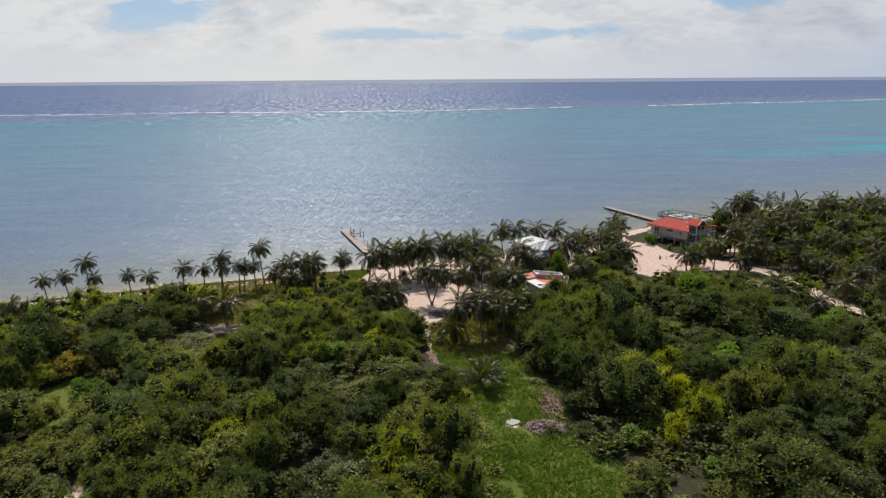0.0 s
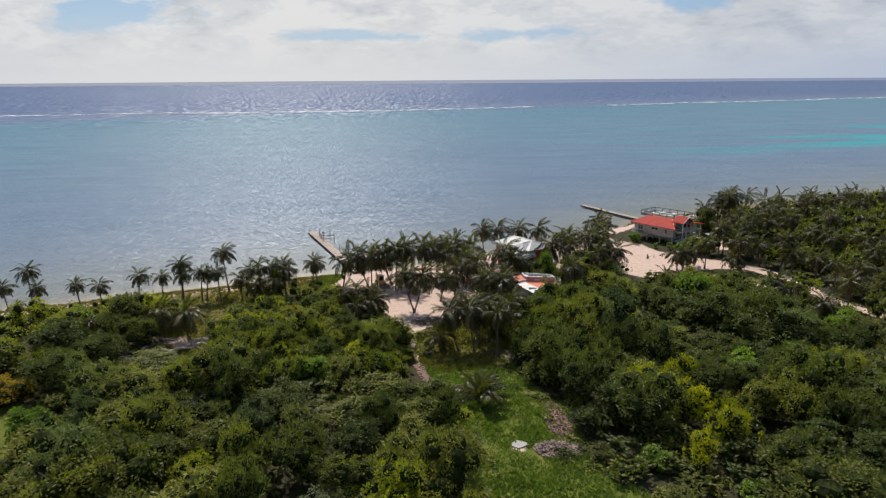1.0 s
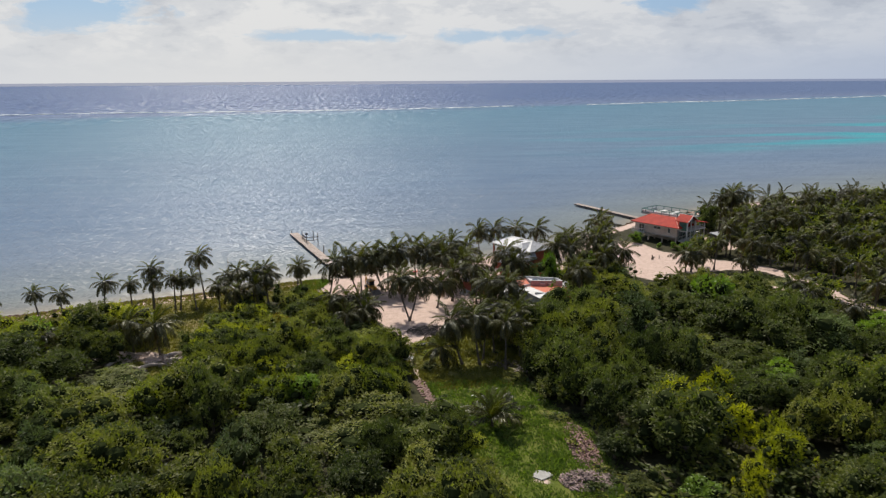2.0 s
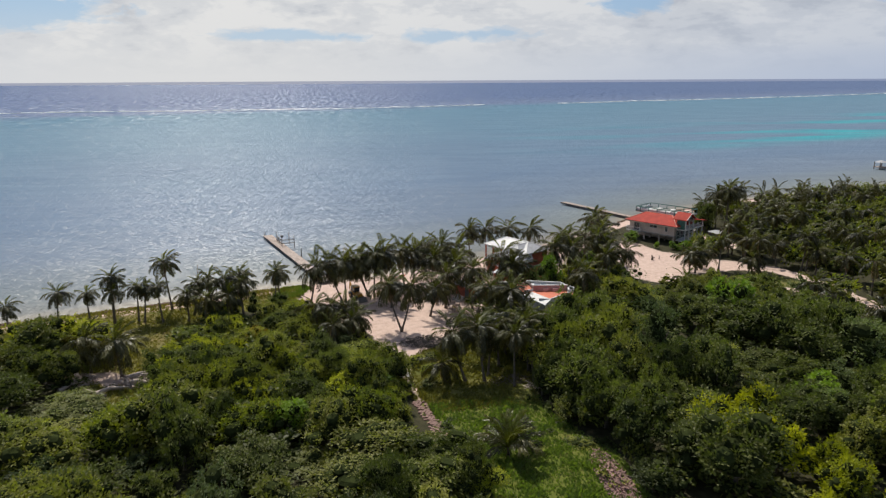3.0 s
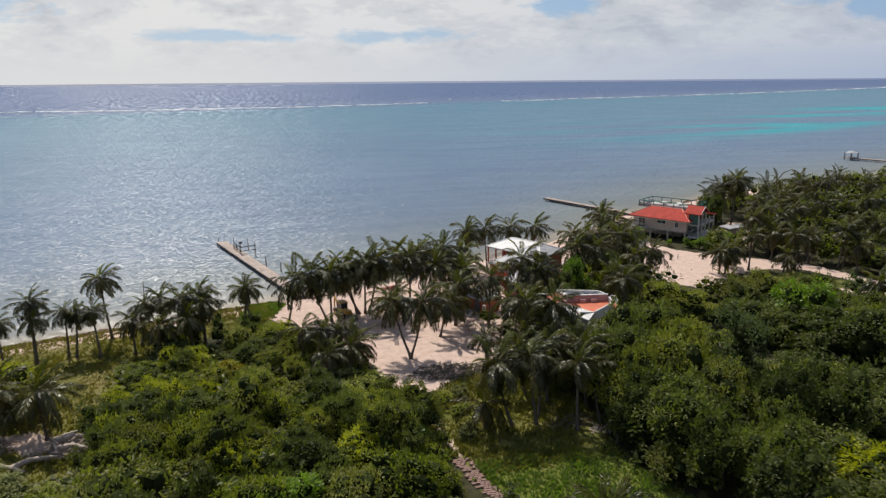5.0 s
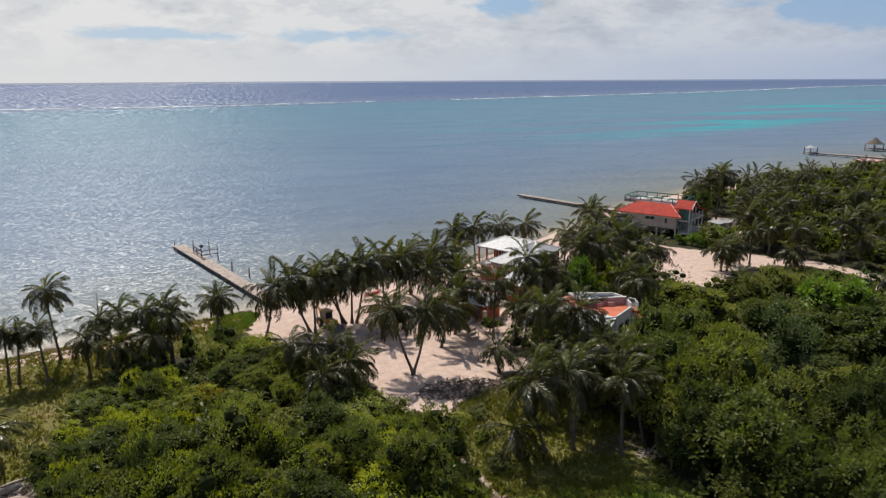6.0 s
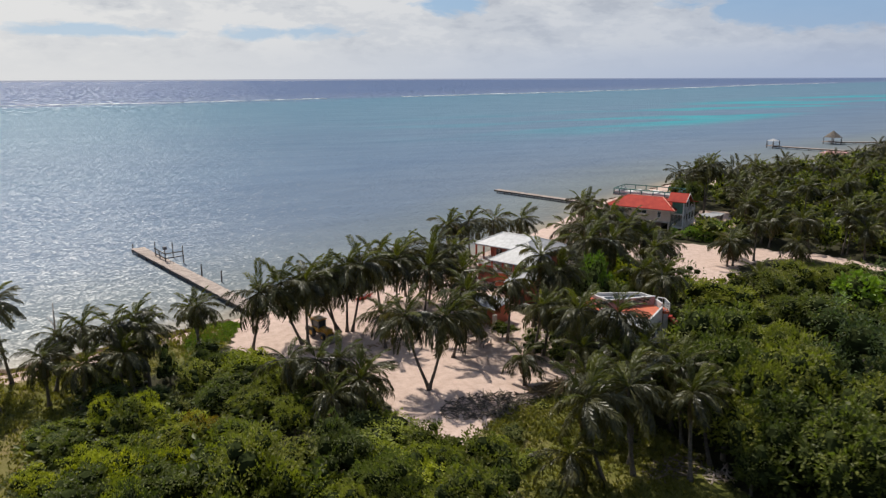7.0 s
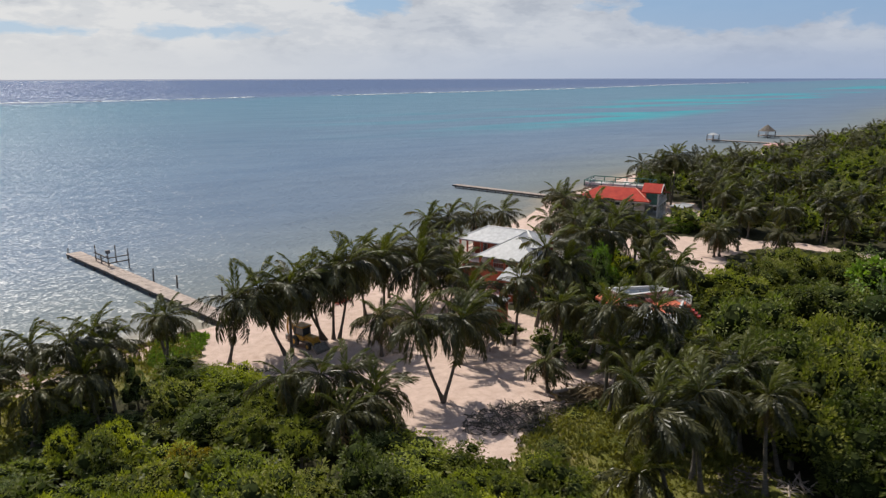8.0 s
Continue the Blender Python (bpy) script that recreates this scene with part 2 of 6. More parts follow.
def ground_material():
    """Sand, grass and leaf litter, blended with ragged edges by two weights of the ground's points."""
    m, add, link, p, out = material("beach_ground")
    pos = place(add, link)
    big = add("ShaderNodeTexNoise", Scale=0.22, Detail=5.0, Roughness=0.6)
    mid = add("ShaderNodeTexNoise", Scale=1.1, Detail=6.0, Roughness=0.62)
    fine = add("ShaderNodeTexNoise", Scale=7.0, Detail=5.0, Roughness=0.65)
    grain = add("ShaderNodeTexNoise", Scale=60.0, Detail=2.0)
    for n in (big, mid, fine, grain):
        link(pos, n.inputs["Vector"])
    sand = ramp(add, [(0.28, (0.46, 0.335, 0.275)), (0.55, (0.58, 0.435, 0.365)), (0.75, (0.65, 0.505, 0.43))])
    link(mid.outputs["Fac"], sand.inputs[0])
    # trodden marks and scattered litter on the sand
    litter = ramp(add, [(0.60, (0, 0, 0)), (0.72, (1, 1, 1))])
    link(fine.outputs["Fac"], litter.inputs[0])
    patch = ramp(add, [(0.46, (0, 0, 0)), (0.66, (0.5, 0.5, 0.5))])
    link(big.outputs["Fac"], patch.inputs[0])
    spots = mix_color(add, link, 1.0, litter.outputs[0], patch.outputs[0], "MULTIPLY")
    sand_c = mix_color(add, link, spots, sand.outputs[0], (0.25, 0.18, 0.13))
    grass = ramp(add, [(0.30, (0.045, 0.066, 0.010)), (0.46, (0.09, 0.115, 0.017)), (0.60, (0.135, 0.145, 0.03)), (0.72, (0.24, 0.165, 0.085))])
    g_v = math_node(add, link, "MULTIPLY_ADD", fine.outputs["Fac"], 0.35, math_node(add, link, "MULTIPLY", big.outputs["Fac"], 0.68))
    link(g_v, grass.inputs[0])
    dry = ramp(add, [(0.30, (0.075, 0.085, 0.018)), (0.5, (0.14, 0.130, 0.036)), (0.70, (0.25, 0.19, 0.09))])
    link(g_v, dry.inputs[0])
    a_dry = add("ShaderNodeAttribute")
    a_dry.attribute_name = "dry"
    grass_c = mix_color(add, link, a_dry.outputs["Fac"], grass.outputs[0], dry.outputs[0])
    soil = ramp(add, [(0.35, (0.026, 0.027, 0.012)), (0.62, (0.055, 0.05, 0.026))])
    link(mid.outputs["Fac"], soil.inputs[0])
    a_sand, a_grass = add("ShaderNodeAttribute"), add("ShaderNodeAttribute")
    a_sand.attribute_name, a_grass.attribute_name = "sand", "grass"
    def edge(attr):
        v = math_node(add, link, "MULTIPLY_ADD", math_node(add, link, "SUBTRACT", mid.outputs["Fac"], 0.5), 1.1, attr.outputs["Fac"])
        r = ramp(add, [(0.40, (0, 0, 0)), (0.60, (1, 1, 1))], True)
        link(v, r.inputs[0])
        return r.outputs[0]
    c = mix_color(add, link, edge(a_grass), soil.outputs[0], grass_c)
    c = mix_color(add, link, edge(a_sand), c, sand_c)
    gr = ramp(add, [(0.3, (0.86, 0.86, 0.86)), (0.7, (1.08, 1.08, 1.08))])
    link(grain.outputs["Fac"], gr.inputs[0])
    c = mix_color(add, link, 1.0, c, gr.outputs[0], "MULTIPLY")
    link(c, p.inputs["Base Color"])
    p.inputs["Roughness"].default_value = 0.95
    p.inputs["Specular IOR Level"].default_value = 0.15
    h = math_node(add, link, "MULTIPLY_ADD", fine.outputs["Fac"], 0.5, mid.outputs["Fac"])
    bump(add, link, p, h, 0.5, 0.18)
    return m


def sea_material():
    """Sea over sand, weed and reef: colour by the distance from the shore, lightened for sky sheen and haze, small wind
    waves.
    """
    m, add, link, p, out = material("sea_water")
    pos = place(add, link)
    shore = add("ShaderNodeAttribute")
    shore.attribute_name = "shore"
    mp = add("ShaderNodeMapping")
    mp.inputs["Rotation"].default_value = (0, 0, radians(-24))
    mp.inputs["Scale"].default_value = (0.0045, 0.016, 1)
    link(pos, mp.inputs[0])
    streak = add("ShaderNodeTexNoise", Scale=1.0, Detail=5.0, Roughness=0.55)
    link(mp.outputs[0], streak.inputs["Vector"])
    st = math_node(add, link, "SUBTRACT", streak.outputs["Fac"], 0.5)
    d = math_node(add, link, "MULTIPLY_ADD", st, 0.16, math_node(add, link, "DIVIDE", shore.outputs["Fac"], 1000.0))
    # stops lightened and greyed for sky sheen, the far ones for haze
    base = ramp(add, [(0.0, (0.30, 0.26, 0.20)), (0.003, (0.18, 0.185, 0.175)), (0.012, (0.170, 0.195, 0.205)), (0.04, (0.146, 0.188, 0.246)), (0.09, (0.132, 0.186, 0.260)), (0.30, (0.124, 0.202, 0.270)),
                      (0.60, (0.112, 0.200, 0.268)), (0.70, (0.135, 0.175, 0.266)), (0.84, (0.115, 0.155, 0.252)), (1.0, (0.105, 0.146, 0.248))])
    d0 = math_node(add, link, "DIVIDE", shore.outputs["Fac"], 1000.0)
    fade = math_node(add, link, "DIVIDE", shore.outputs["Fac"], 200.0, clamp=True)
    dd = math_node(add, link, "MULTIPLY_ADD", math_node(add, link, "SUBTRACT", d, d0), fade, d0)
    link(dd, base.inputs[0])
    # pale sand patches inside the reef, towards the east
    sepp = add("ShaderNodeSeparateXYZ")
    link(pos, sepp.inputs[0])
    east = ramp(add, [(0.06, (0, 0, 0)), (0.30, (1, 1, 1))])
    link(math_node(add, link, "DIVIDE", sepp.outputs[0], 1000.0), east.inputs[0])
    band = ramp(add, [(0.10, (0, 0, 0)), (0.14, (0.9, 0.9, 0.9)), (0.21, (0.75, 0.75, 0.75)), (0.29, (0, 0, 0))], True)
    link(d0, band.inputs[0])
    pat = ramp(add, [(0.45, (0, 0, 0)), (0.62, (1, 1, 1))], True)
    link(streak.outputs["Fac"], pat.inputs[0])
    mask = mix_color(add, link, 1.0, mix_color(add, link, 1.0, east.outputs[0], band.outputs[0], "MULTIPLY"), pat.outputs[0], "MULTIPLY")
    c = mix_color(add, link, mask, base.outputs[0], (0.03, 0.32, 0.35))
    # ribbons along the wind: sheen of ruffled and smooth water put into colour
    rm = add("ShaderNodeMapping")
    rm.inputs["Rotation"].default_value = (0, 0, radians(-16))
    rm.inputs["Scale"].default_value = (0.024, 0.085, 1)
    link(pos, rm.inputs[0])
    ribbon = add("ShaderNodeTexNoise", Scale=1.0, Detail=6.0, Roughness=0.62, Distortion=0.6)
    link(rm.outputs[0], ribbon.inputs["Vector"])
    rib = ramp(add, [(0.30, (0.88, 0.90, 0.93)), (0.50, (1.0, 1.0, 1.0)), (0.70, (1.13, 1.11, 1.08))])
    link(ribbon.outputs["Fac"], rib.inputs[0])
    c = mix_color(add, link, 1.0, c, rib.outputs[0], "MULTIPLY")
    link(c, p.inputs["Base Color"])
    p.inputs["Roughness"].default_value = 0.6
    p.inputs["Specular IOR Level"].default_value = 0.0
    # two sizes of wind wave, longer along their crests
    wm = add("ShaderNodeMapping")
    wm.inputs["Rotation"].default_value = (0, 0, radians(-20))
    wm.inputs["Scale"].default_value = (0.62, 1.0, 1)
    link(pos, wm.inputs[0])
    # facets: slopes of small waves, riding on those of longer ones; steeper beyond the reef
    def slopes(scale, detail, k):
        n = add("ShaderNodeTexNoise", Scale=scale, Detail=detail, Roughness=0.6)
        link(wm.outputs[0], n.inputs["Vector"])
        v = add("ShaderNodeVectorMath")
        v.operation = "MULTIPLY_ADD"
        link(n.outputs["Color"], v.inputs[0])
        v.inputs[1].default_value = (k * 0.55, k, 0)
        v.inputs[2].default_value = (-k * 0.275, -k / 2, 0)
        return v.outputs[0]
    def vec_add(p1, p2):
        v = add("ShaderNodeVectorMath")
        v.operation = "ADD"
        for i, q in enumerate((p1, p2)):
            if isinstance(q, tuple):
                v.inputs[i].default_value = q
            else:
                link(q, v.inputs[i])
        return v.outputs[0]
    tilt = vec_add(slopes(SEA_WAVE, 2.0, SEA_BUMP), vec_add(slopes(SEA_WAVE * 0.28, 2.0, SEA_BUMP * 0.40), slopes(SEA_WAVE * 0.06, 3.0, SEA_BUMP * 0.14)))
    outer = ramp(add, [(0.40, (0.9, 0.9, 0.9)), (0.80, (1.0, 1.0, 1.0))], True)
    link(d0, outer.inputs[0])
    vm = add("ShaderNodeVectorMath")
    vm.operation = "MULTIPLY"
    grow = math_node(add, link, "MULTIPLY_ADD", outer.outputs[0], -2.0, 2.8)
    link(tilt, vm.inputs[0]), link(grow, vm.inputs[1])
    # swell slopes beyond the reef, drawn out in depth to suit the camera's view
    sw = add("ShaderNodeMapping")
    sw.inputs["Rotation"].default_value = (0, 0, radians(-20))
    sw.inputs["Scale"].default_value = (0.17, 0.045, 1)
    link(pos, sw.inputs[0])
    wave = add("ShaderNodeTexNoise", Scale=1.0, Detail=3.0, Roughness=0.7)
    link(sw.outputs[0], wave.inputs["Vector"])
    swell = add("ShaderNodeVectorMath")
    swell.operation = "MULTIPLY"
    lean = add("ShaderNodeVectorMath")
    lean.operation = "MULTIPLY_ADD"
    link(wave.outputs["Color"], lean.inputs[0])
    lean.inputs[1].default_value, lean.inputs[2].default_value = (1.9, 3.4, 0), (-0.95, -1.7, 0)
    link(lean.outputs[0], swell.inputs[0]), link(math_node(add, link, "MULTIPLY_ADD", outer.outputs[0], 10.0, -9.0), swell.inputs[1])
    facing = vec_add(vec_add(vm.outputs[0], swell.outputs[0]), (0, 0, 1))
    nm = add("ShaderNodeVectorMath")
    nm.operation = "NORMALIZE"
    link(facing, nm.inputs[0])
    # waves run in towards the shore, so that they are steeper across their crests than along them
    gloss = add("ShaderNodeBsdfGlossy", Roughness=SEA_ROUGH, Anisotropy=0.2)
    gloss.distribution = "BECKMANN"
    link(math_node(add, link, "MULTIPLY_ADD", outer.outputs[0], -0.3, SEA_ROUGH + 0.27), gloss.inputs["Roughness"])
    crest = add("ShaderNodeCombineXYZ", X=math.cos(radians(15)), Y=math.sin(radians(15)), Z=0.0)
    link(crest.outputs[0], gloss.inputs["Tangent"])
    gloss.inputs["Color"].default_value = (1, 1, 1, 1)
    link(nm.outputs[0], gloss.inputs["Normal"])
    link(nm.outputs[0], p.inputs["Normal"])
    mx = add("ShaderNodeMixShader")
    fres = add("ShaderNodeFresnel", IOR=1.33)
    link(math_node(add, link, "MULTIPLY_ADD", fres.outputs[0], 0.03, SEA_SPEC - 0.006), mx.inputs[0])
    link(p.outputs[0], mx.inputs[1]), link(gloss.outputs[0], mx.inputs[2])
    link(mx.outputs[0], out.inputs[0])
    return m


SEA_ROUGH, SEA_SPEC, SEA_BUMP, SEA_WAVE = 0.37, 0.040, 2.15, 4.6
GROUND, SEA = ground_material(), sea_material()


# ---- mesh helpers ----
def quads(name, V, Q, mats, index=None, smooth=False):
    """A mesh of four-sided faces from arrays."""
    V, Q = np.asarray(V, dtype=np.float32), np.asarray(Q, dtype=np.int32)
    me = bpy.data.meshes.new(name)
    me.vertices.add(len(V))
    me.vertices.foreach_set("co", V.ravel())
    me.loops.add(Q.size)
    me.loops.foreach_set("vertex_index", Q.ravel())
    me.polygons.add(len(Q))
    me.polygons.foreach_set("loop_start", np.arange(0, Q.size, 4, dtype=np.int32))
    for mt in mats:
        me.materials.append(mt)
    if index is not None:
        me.polygons.foreach_set("material_index", np.asarray(index, dtype=np.int32))
    me.polygons.foreach_set("use_smooth", np.full(len(Q), smooth))
    me.update(calc_edges=True)
    me.validate()
    return me


def part(name, data, parent=None, label="", at=None):
    """Links a mesh as one object under a thing or a part."""
    ob = new(name, data)
    if parent is not None:
        ob.parent = parent
    if at is not None:
        ob.matrix_basis = at
    return tagged(ob, label)


def empty(name, m=None):
    ob = new(name)
    ob.empty_display_size = 0.3
    if m is not None:
        ob.matrix_basis = m
    return ob


def mesh_of(bm, name, mat, smooth=False):
    me = bpy.data.meshes.new(name)
    bmesh.ops.recalc_face_normals(bm, faces=bm.faces)
    for f in bm.faces:
        f.smooth = smooth
    bm.to_mesh(me)
    bm.free()
    me.materials.append(mat)
    return me


def boxes(name, mat, items, bevel=0.0):
    """Boxes as one mesh: each (x0, x1, y0, y1, z0, z1)."""
    bm = bmesh.new()
    for x0, x1, y0, y1, z0, z1 in items:
        m = Matrix.Translation(((x0 + x1) / 2, (y0 + y1) / 2, (z0 + z1) / 2)) @ Matrix.Diagonal((abs(x1 - x0), abs(y1 - y0), abs(z1 - z0), 1))
        bmesh.ops.create_cube(bm, size=1, matrix=m)
    if bevel:
        bmesh.ops.bevel(bm, geom=bm.edges[:], offset=bevel, segments=1, affect="EDGES")
    return mesh_of(bm, name, mat)


def prism(name, mat, outline, z0, z1):
    """An upright prism over an outline; z1 may be a list, one height a corner."""
    n = len(outline)
    tops = z1 if isinstance(z1, (list, tuple)) else [z1] * n
    bm = bmesh.new()
    lo = [bm.verts.new((x, y, z0)) for x, y in outline]
    hi = [bm.verts.new((x, y, z)) for (x, y), z in zip(outline, tops)]
    bm.faces.new(lo[::-1]), bm.faces.new(hi)
    for i in range(n):
        bm.faces.new((lo[i], lo[(i + 1) % n], hi[(i + 1) % n], hi[i]))
    return mesh_of(bm, name, mat)


def slab(name, mat, corners, thick):
    """A sloping slab: corners in space (top face), thickened downwards."""
    bm = bmesh.new()
    hi = [bm.verts.new(c) for c in corners]
    lo = [bm.verts.new((c[0], c[1], c[2] - thick)) for c in corners]
    n = len(hi)
    bm.faces.new(hi), bm.faces.new(lo[::-1])
    for i in range(n):
        bm.faces.new((hi[i], lo[i], lo[(i + 1) % n], hi[(i + 1) % n]))
    return mesh_of(bm, name, mat)


def tube_arrays(points, radii, sides=7):
    """A tapered tube along points, as arrays of verts and quads."""
    P, V, Q = [Vector(p) for p in points], [], []
    for i, p in enumerate(P):
        d = (P[min(i + 1, len(P) - 1)] - P[max(i - 1, 0)]).normalized()
        u = d.cross(Vector((0, 0, 1)) if abs(d.z) < 0.9 else Vector((1, 0, 0))).normalized()
        w = d.cross(u)
        for k in range(sides):
            a = 2 * math.pi * k / sides
            V.append(p + float(radii[i]) * (math.cos(a) * u + math.sin(a) * w))
    for i in range(len(P) - 1):
        for k in range(sides):
            a, b = i * sides + k, i * sides + (k + 1) % sides
            Q.append((a, b, b + sides, a + sides))
    c = len(V)
    V.append(P[-1])
    for k in range(0, sides - 1, 2):
        j = (len(P) - 1) * sides
        Q.append((j + k, j + k + 1, j + (k + 2) % sides, c))
    return np.array([tuple(v) for v in V]), np.array(Q)


def joined(pieces):
    """Joins (verts, quads) arrays."""
    V, Q, n = [], [], 0
    for v, q in pieces:
        V.append(v), Q.append(np.asarray(q) + n)
        n += len(v)
    return np.concatenate(V), np.concatenate(Q)


def tubes(name, mat, runs, sides=7):
    V, Q = joined([tube_arrays(p, r, sides) for p, r in runs])
    return quads(name, V, Q, [mat], smooth=True)


# ---- the plan ----
SHORE = np.array([(-5000, -1700), (-900, -170), (-400, 14), (-160, 98), (-84, 126.5), (-55, 137), (-36, 143.2), (-15, 150.3), (4.5, 157), (30, 172), (47, 185),
                  (62, 198), (104, 218.5), (140, 228), (175, 239), (215, 254), (255, 268), (310, 286), (400, 325), (900, 560), (5000, 2400)], dtype=float)
SAND = [
    [(-15.6, 146.6), (-16.6, 142.6), (-17.4, 138.6), (-15.5, 134), (-12.8, 129.5), (-8.8, 125), (-6.4, 121.5), (-5.9, 117), (-4.8, 112.3), (-2.6, 111.5), (-0.6, 113.8), (1.5, 116.4), (4, 117.5),
     (8, 117), (11.5, 117.5), (14, 120.5), (13.5, 126), (16, 132), (14, 140), (22, 141), (30, 150), (36, 163), (47, 172), (46, 184), (30, 171), (4.5, 156), (-15, 149.5)],
    [(40.5, 143), (45.5, 137.5), (49.5, 140), (53, 144), (59, 145), (64.5, 146.8), (65, 150.5), (59, 155), (53.5, 160.5), (52, 168), (47, 172), (43, 163), (42.3, 154)],
    [(65, 160.5), (69.5, 160.5), (73.5, 166), (82, 177), (78, 180), (68, 172)],
    [(22.5, 121.5), (25, 118.5), (29, 116.5), (28, 120), (25, 124)],
    [(59.5, 145.5), (66, 143.5), (69.5, 136), (69, 127), (70.5, 118), (74, 112), (76, 113), (73.5, 120), (72, 127), (72.7, 136), (69, 146), (64, 149)],
    [(52, 135.8), (58, 134), (66, 130), (70, 127), (70.3, 129.6), (66, 132.3), (59, 136), (53, 137.6)],
    [(6.9, 76.6), (8.2, 75.9), (9.6, 77.0), (8.3, 78.2)],
    [(-40, 61), (-36, 60.5), (-35.5, 64), (-38.5, 64.5)],
    [(-42.5, 113), (-39, 110), (-34, 107.5), (-34, 110), (-38, 113.5)],
]
TRACK = [[(-4.0, 113.5), (-3.3, 107.5), (-2.5, 100.5), (-1.8, 100.5), (-2.5, 107.5), (-3.2, 113.5)]]  # the foot track up to the sand
BARE = [[(-2.8, 100.2), (-0.7, 89.4), (0.6, 89.4), (-1.4, 100.2)]]  # the worn path
GRASS = [
    [(-4, 114), (1, 114.5), (4, 116.5), (10, 116), (12, 108), (10.8, 98), (11.6, 94), (13, 90), (15.2, 86), (15.2, 77), (14.6, 73.5), (17.4, 71), (19, 65), (17.5, 58), (14, 46), (3, 46), (3, 60), (2.6, 72), (1.0, 84), (-0.9, 92.5), (-2.6, 101), (-3.4, 106)],
    [(-66, 130), (-50, 136.5), (-34, 141), (-24, 145), (-18, 147), (-17.5, 140), (-20, 137), (-30, 131.5), (-32, 119), (-31.5, 108), (-34, 103), (-39, 106), (-42, 114), (-41, 121), (-50, 122.5), (-64, 125)],
    [(58, 141), (64, 143), (68, 136), (68, 131), (60, 135.5), (55, 139)],
    [(-56, 80), (-46, 78), (-42, 86), (-52, 92)],
    [(-21.6, 140), (-20.2, 146.4), (-17.2, 146.8), (-15.9, 145.4), (-17.2, 142), (-19.8, 138.8)],
]
PADS = [  # where houses stand
    [(12.5, 119.5), (17, 116), (23, 119.5), (24.5, 124), (18.5, 128.5), (14, 126)],
    [(8, 137), (11, 133), (21, 141), (29, 146), (22, 157), (13, 153), (13, 146)],
    [(50.5, 173), (57, 164), (62, 163), (70, 169), (66, 184), (58, 186)],
]


def signed(poly, P):
    """Distance of points from an outline, positive inside."""
    A = np.array(poly, dtype=float)
    B = np.roll(A, -1, axis=0)
    best, inside = np.full(len(P), 1e9), np.zeros(len(P), bool)
    for (ax, ay), (bx, by) in zip(A, B):
        dx, dy = bx - ax, by - ay
        t = np.clip(((P[:, 0] - ax) * dx + (P[:, 1] - ay) * dy) / (dx * dx + dy * dy), 0, 1)
        best = np.minimum(best, np.hypot(P[:, 0] - ax - t * dx, P[:, 1] - ay - t * dy))
        if ay != by:
            inside ^= ((ay > P[:, 1]) != (by > P[:, 1])) & (P[:, 0] < (bx - ax) * (P[:, 1] - ay) / (by - ay) + ax)
    return np.where(inside, best, -best)


def zone(polys, P):
    return np.max([signed(p, P) for p in polys], axis=0)


def shore_distance(P):
    """Distance from the shore line, positive out at sea."""
    best = np.full(len(P), 1e9)
    for (ax, ay), (bx, by) in zip(SHORE[:-1], SHORE[1:]):
        dx, dy = bx - ax, by - ay
        t = np.clip(((P[:, 0] - ax) * dx + (P[:, 1] - ay) * dy) / (dx * dx + dy * dy), 0, 1)
        best = np.minimum(best, np.hypot(P[:, 0] - ax - t * dx, P[:, 1] - ay - t * dy))
    return np.where(P[:, 1] > np.interp(P[:, 0], SHORE[:, 0], SHORE[:, 1]), best, -best)


def shore_y(x):
    return float(np.interp(x, SHORE[:, 0], SHORE[:, 1]))


def sheet(name, xs, ys, z_of, mat, attributes):
    X, Y = np.meshgrid(xs, ys)
    P = np.stack([X.ravel(), Y.ravel()], 1)
    V = np.column_stack([P, z_of(P)])
    i = np.arange((len(ys) - 1) * len(xs)).reshape(len(ys) - 1, len(xs))[:, :-1].ravel()
    me = quads(name, V, np.stack([i, i + 1, i + 1 + len(xs), i + len(xs)], 1), [mat], smooth=True)
    for key, f in attributes.items():
        me.attributes.new(key, "FLOAT", "POINT").data.foreach_set("value", f(P).astype(np.float32))
    return new(name, me)


def ground_height(P):
    d = shore_distance(P)
    z = np.where(d > -5, -0.11 * (d + 5), 0.0)
    wob = 0.10 * np.sin(P[:, 0] * 0.31 + 1.3 * np.sin(P[:, 1] * 0.17)) * np.sin(P[:, 1] * 0.27)
    return np.clip(z, -3, 0) + wob * np.clip(-d / 10, 0, 1)


far = np.array([-5000, -2500, -1200, -600, -350, -220, -160, -120])
ground = sheet("ground", np.concatenate([far, np.arange(-96, 120.1, 0.75), [130, 150, 180, 220, 280, 360, 500, 800, 1500, 3000, 5000]]),
               np.concatenate([[-5000, -2000, -800, -300, -100, 0, 30], np.arange(48, 215.1, 0.75), [225, 240, 260, 290, 340, 420, 600, 1000, 2000, 3500]]), ground_height, GROUND,
               {"sand": lambda P: np.clip(0.5 + 0.5 * np.maximum(zone(SAND + TRACK, P) / 1.1, (shore_distance(P) + 5.5 + np.clip((P[:, 0] - 60) / 8, 0, 6)) / 1.6), 0, 1),
                "grass": lambda P: np.clip(0.5 + 0.5 * zone(GRASS, P) / 1.5, 0, 1),
                "dry": lambda P: np.maximum(np.clip(0.5 + 0.5 * zone(GRASS[1:3], P) / 4, 0, 1), 0.7 * np.clip((P[:, 1] - 94) / 8, 0, 1))})
tagged(ground, "pale pink coral sand, rough grass and dark leaf litter", "ground", kind="structure")
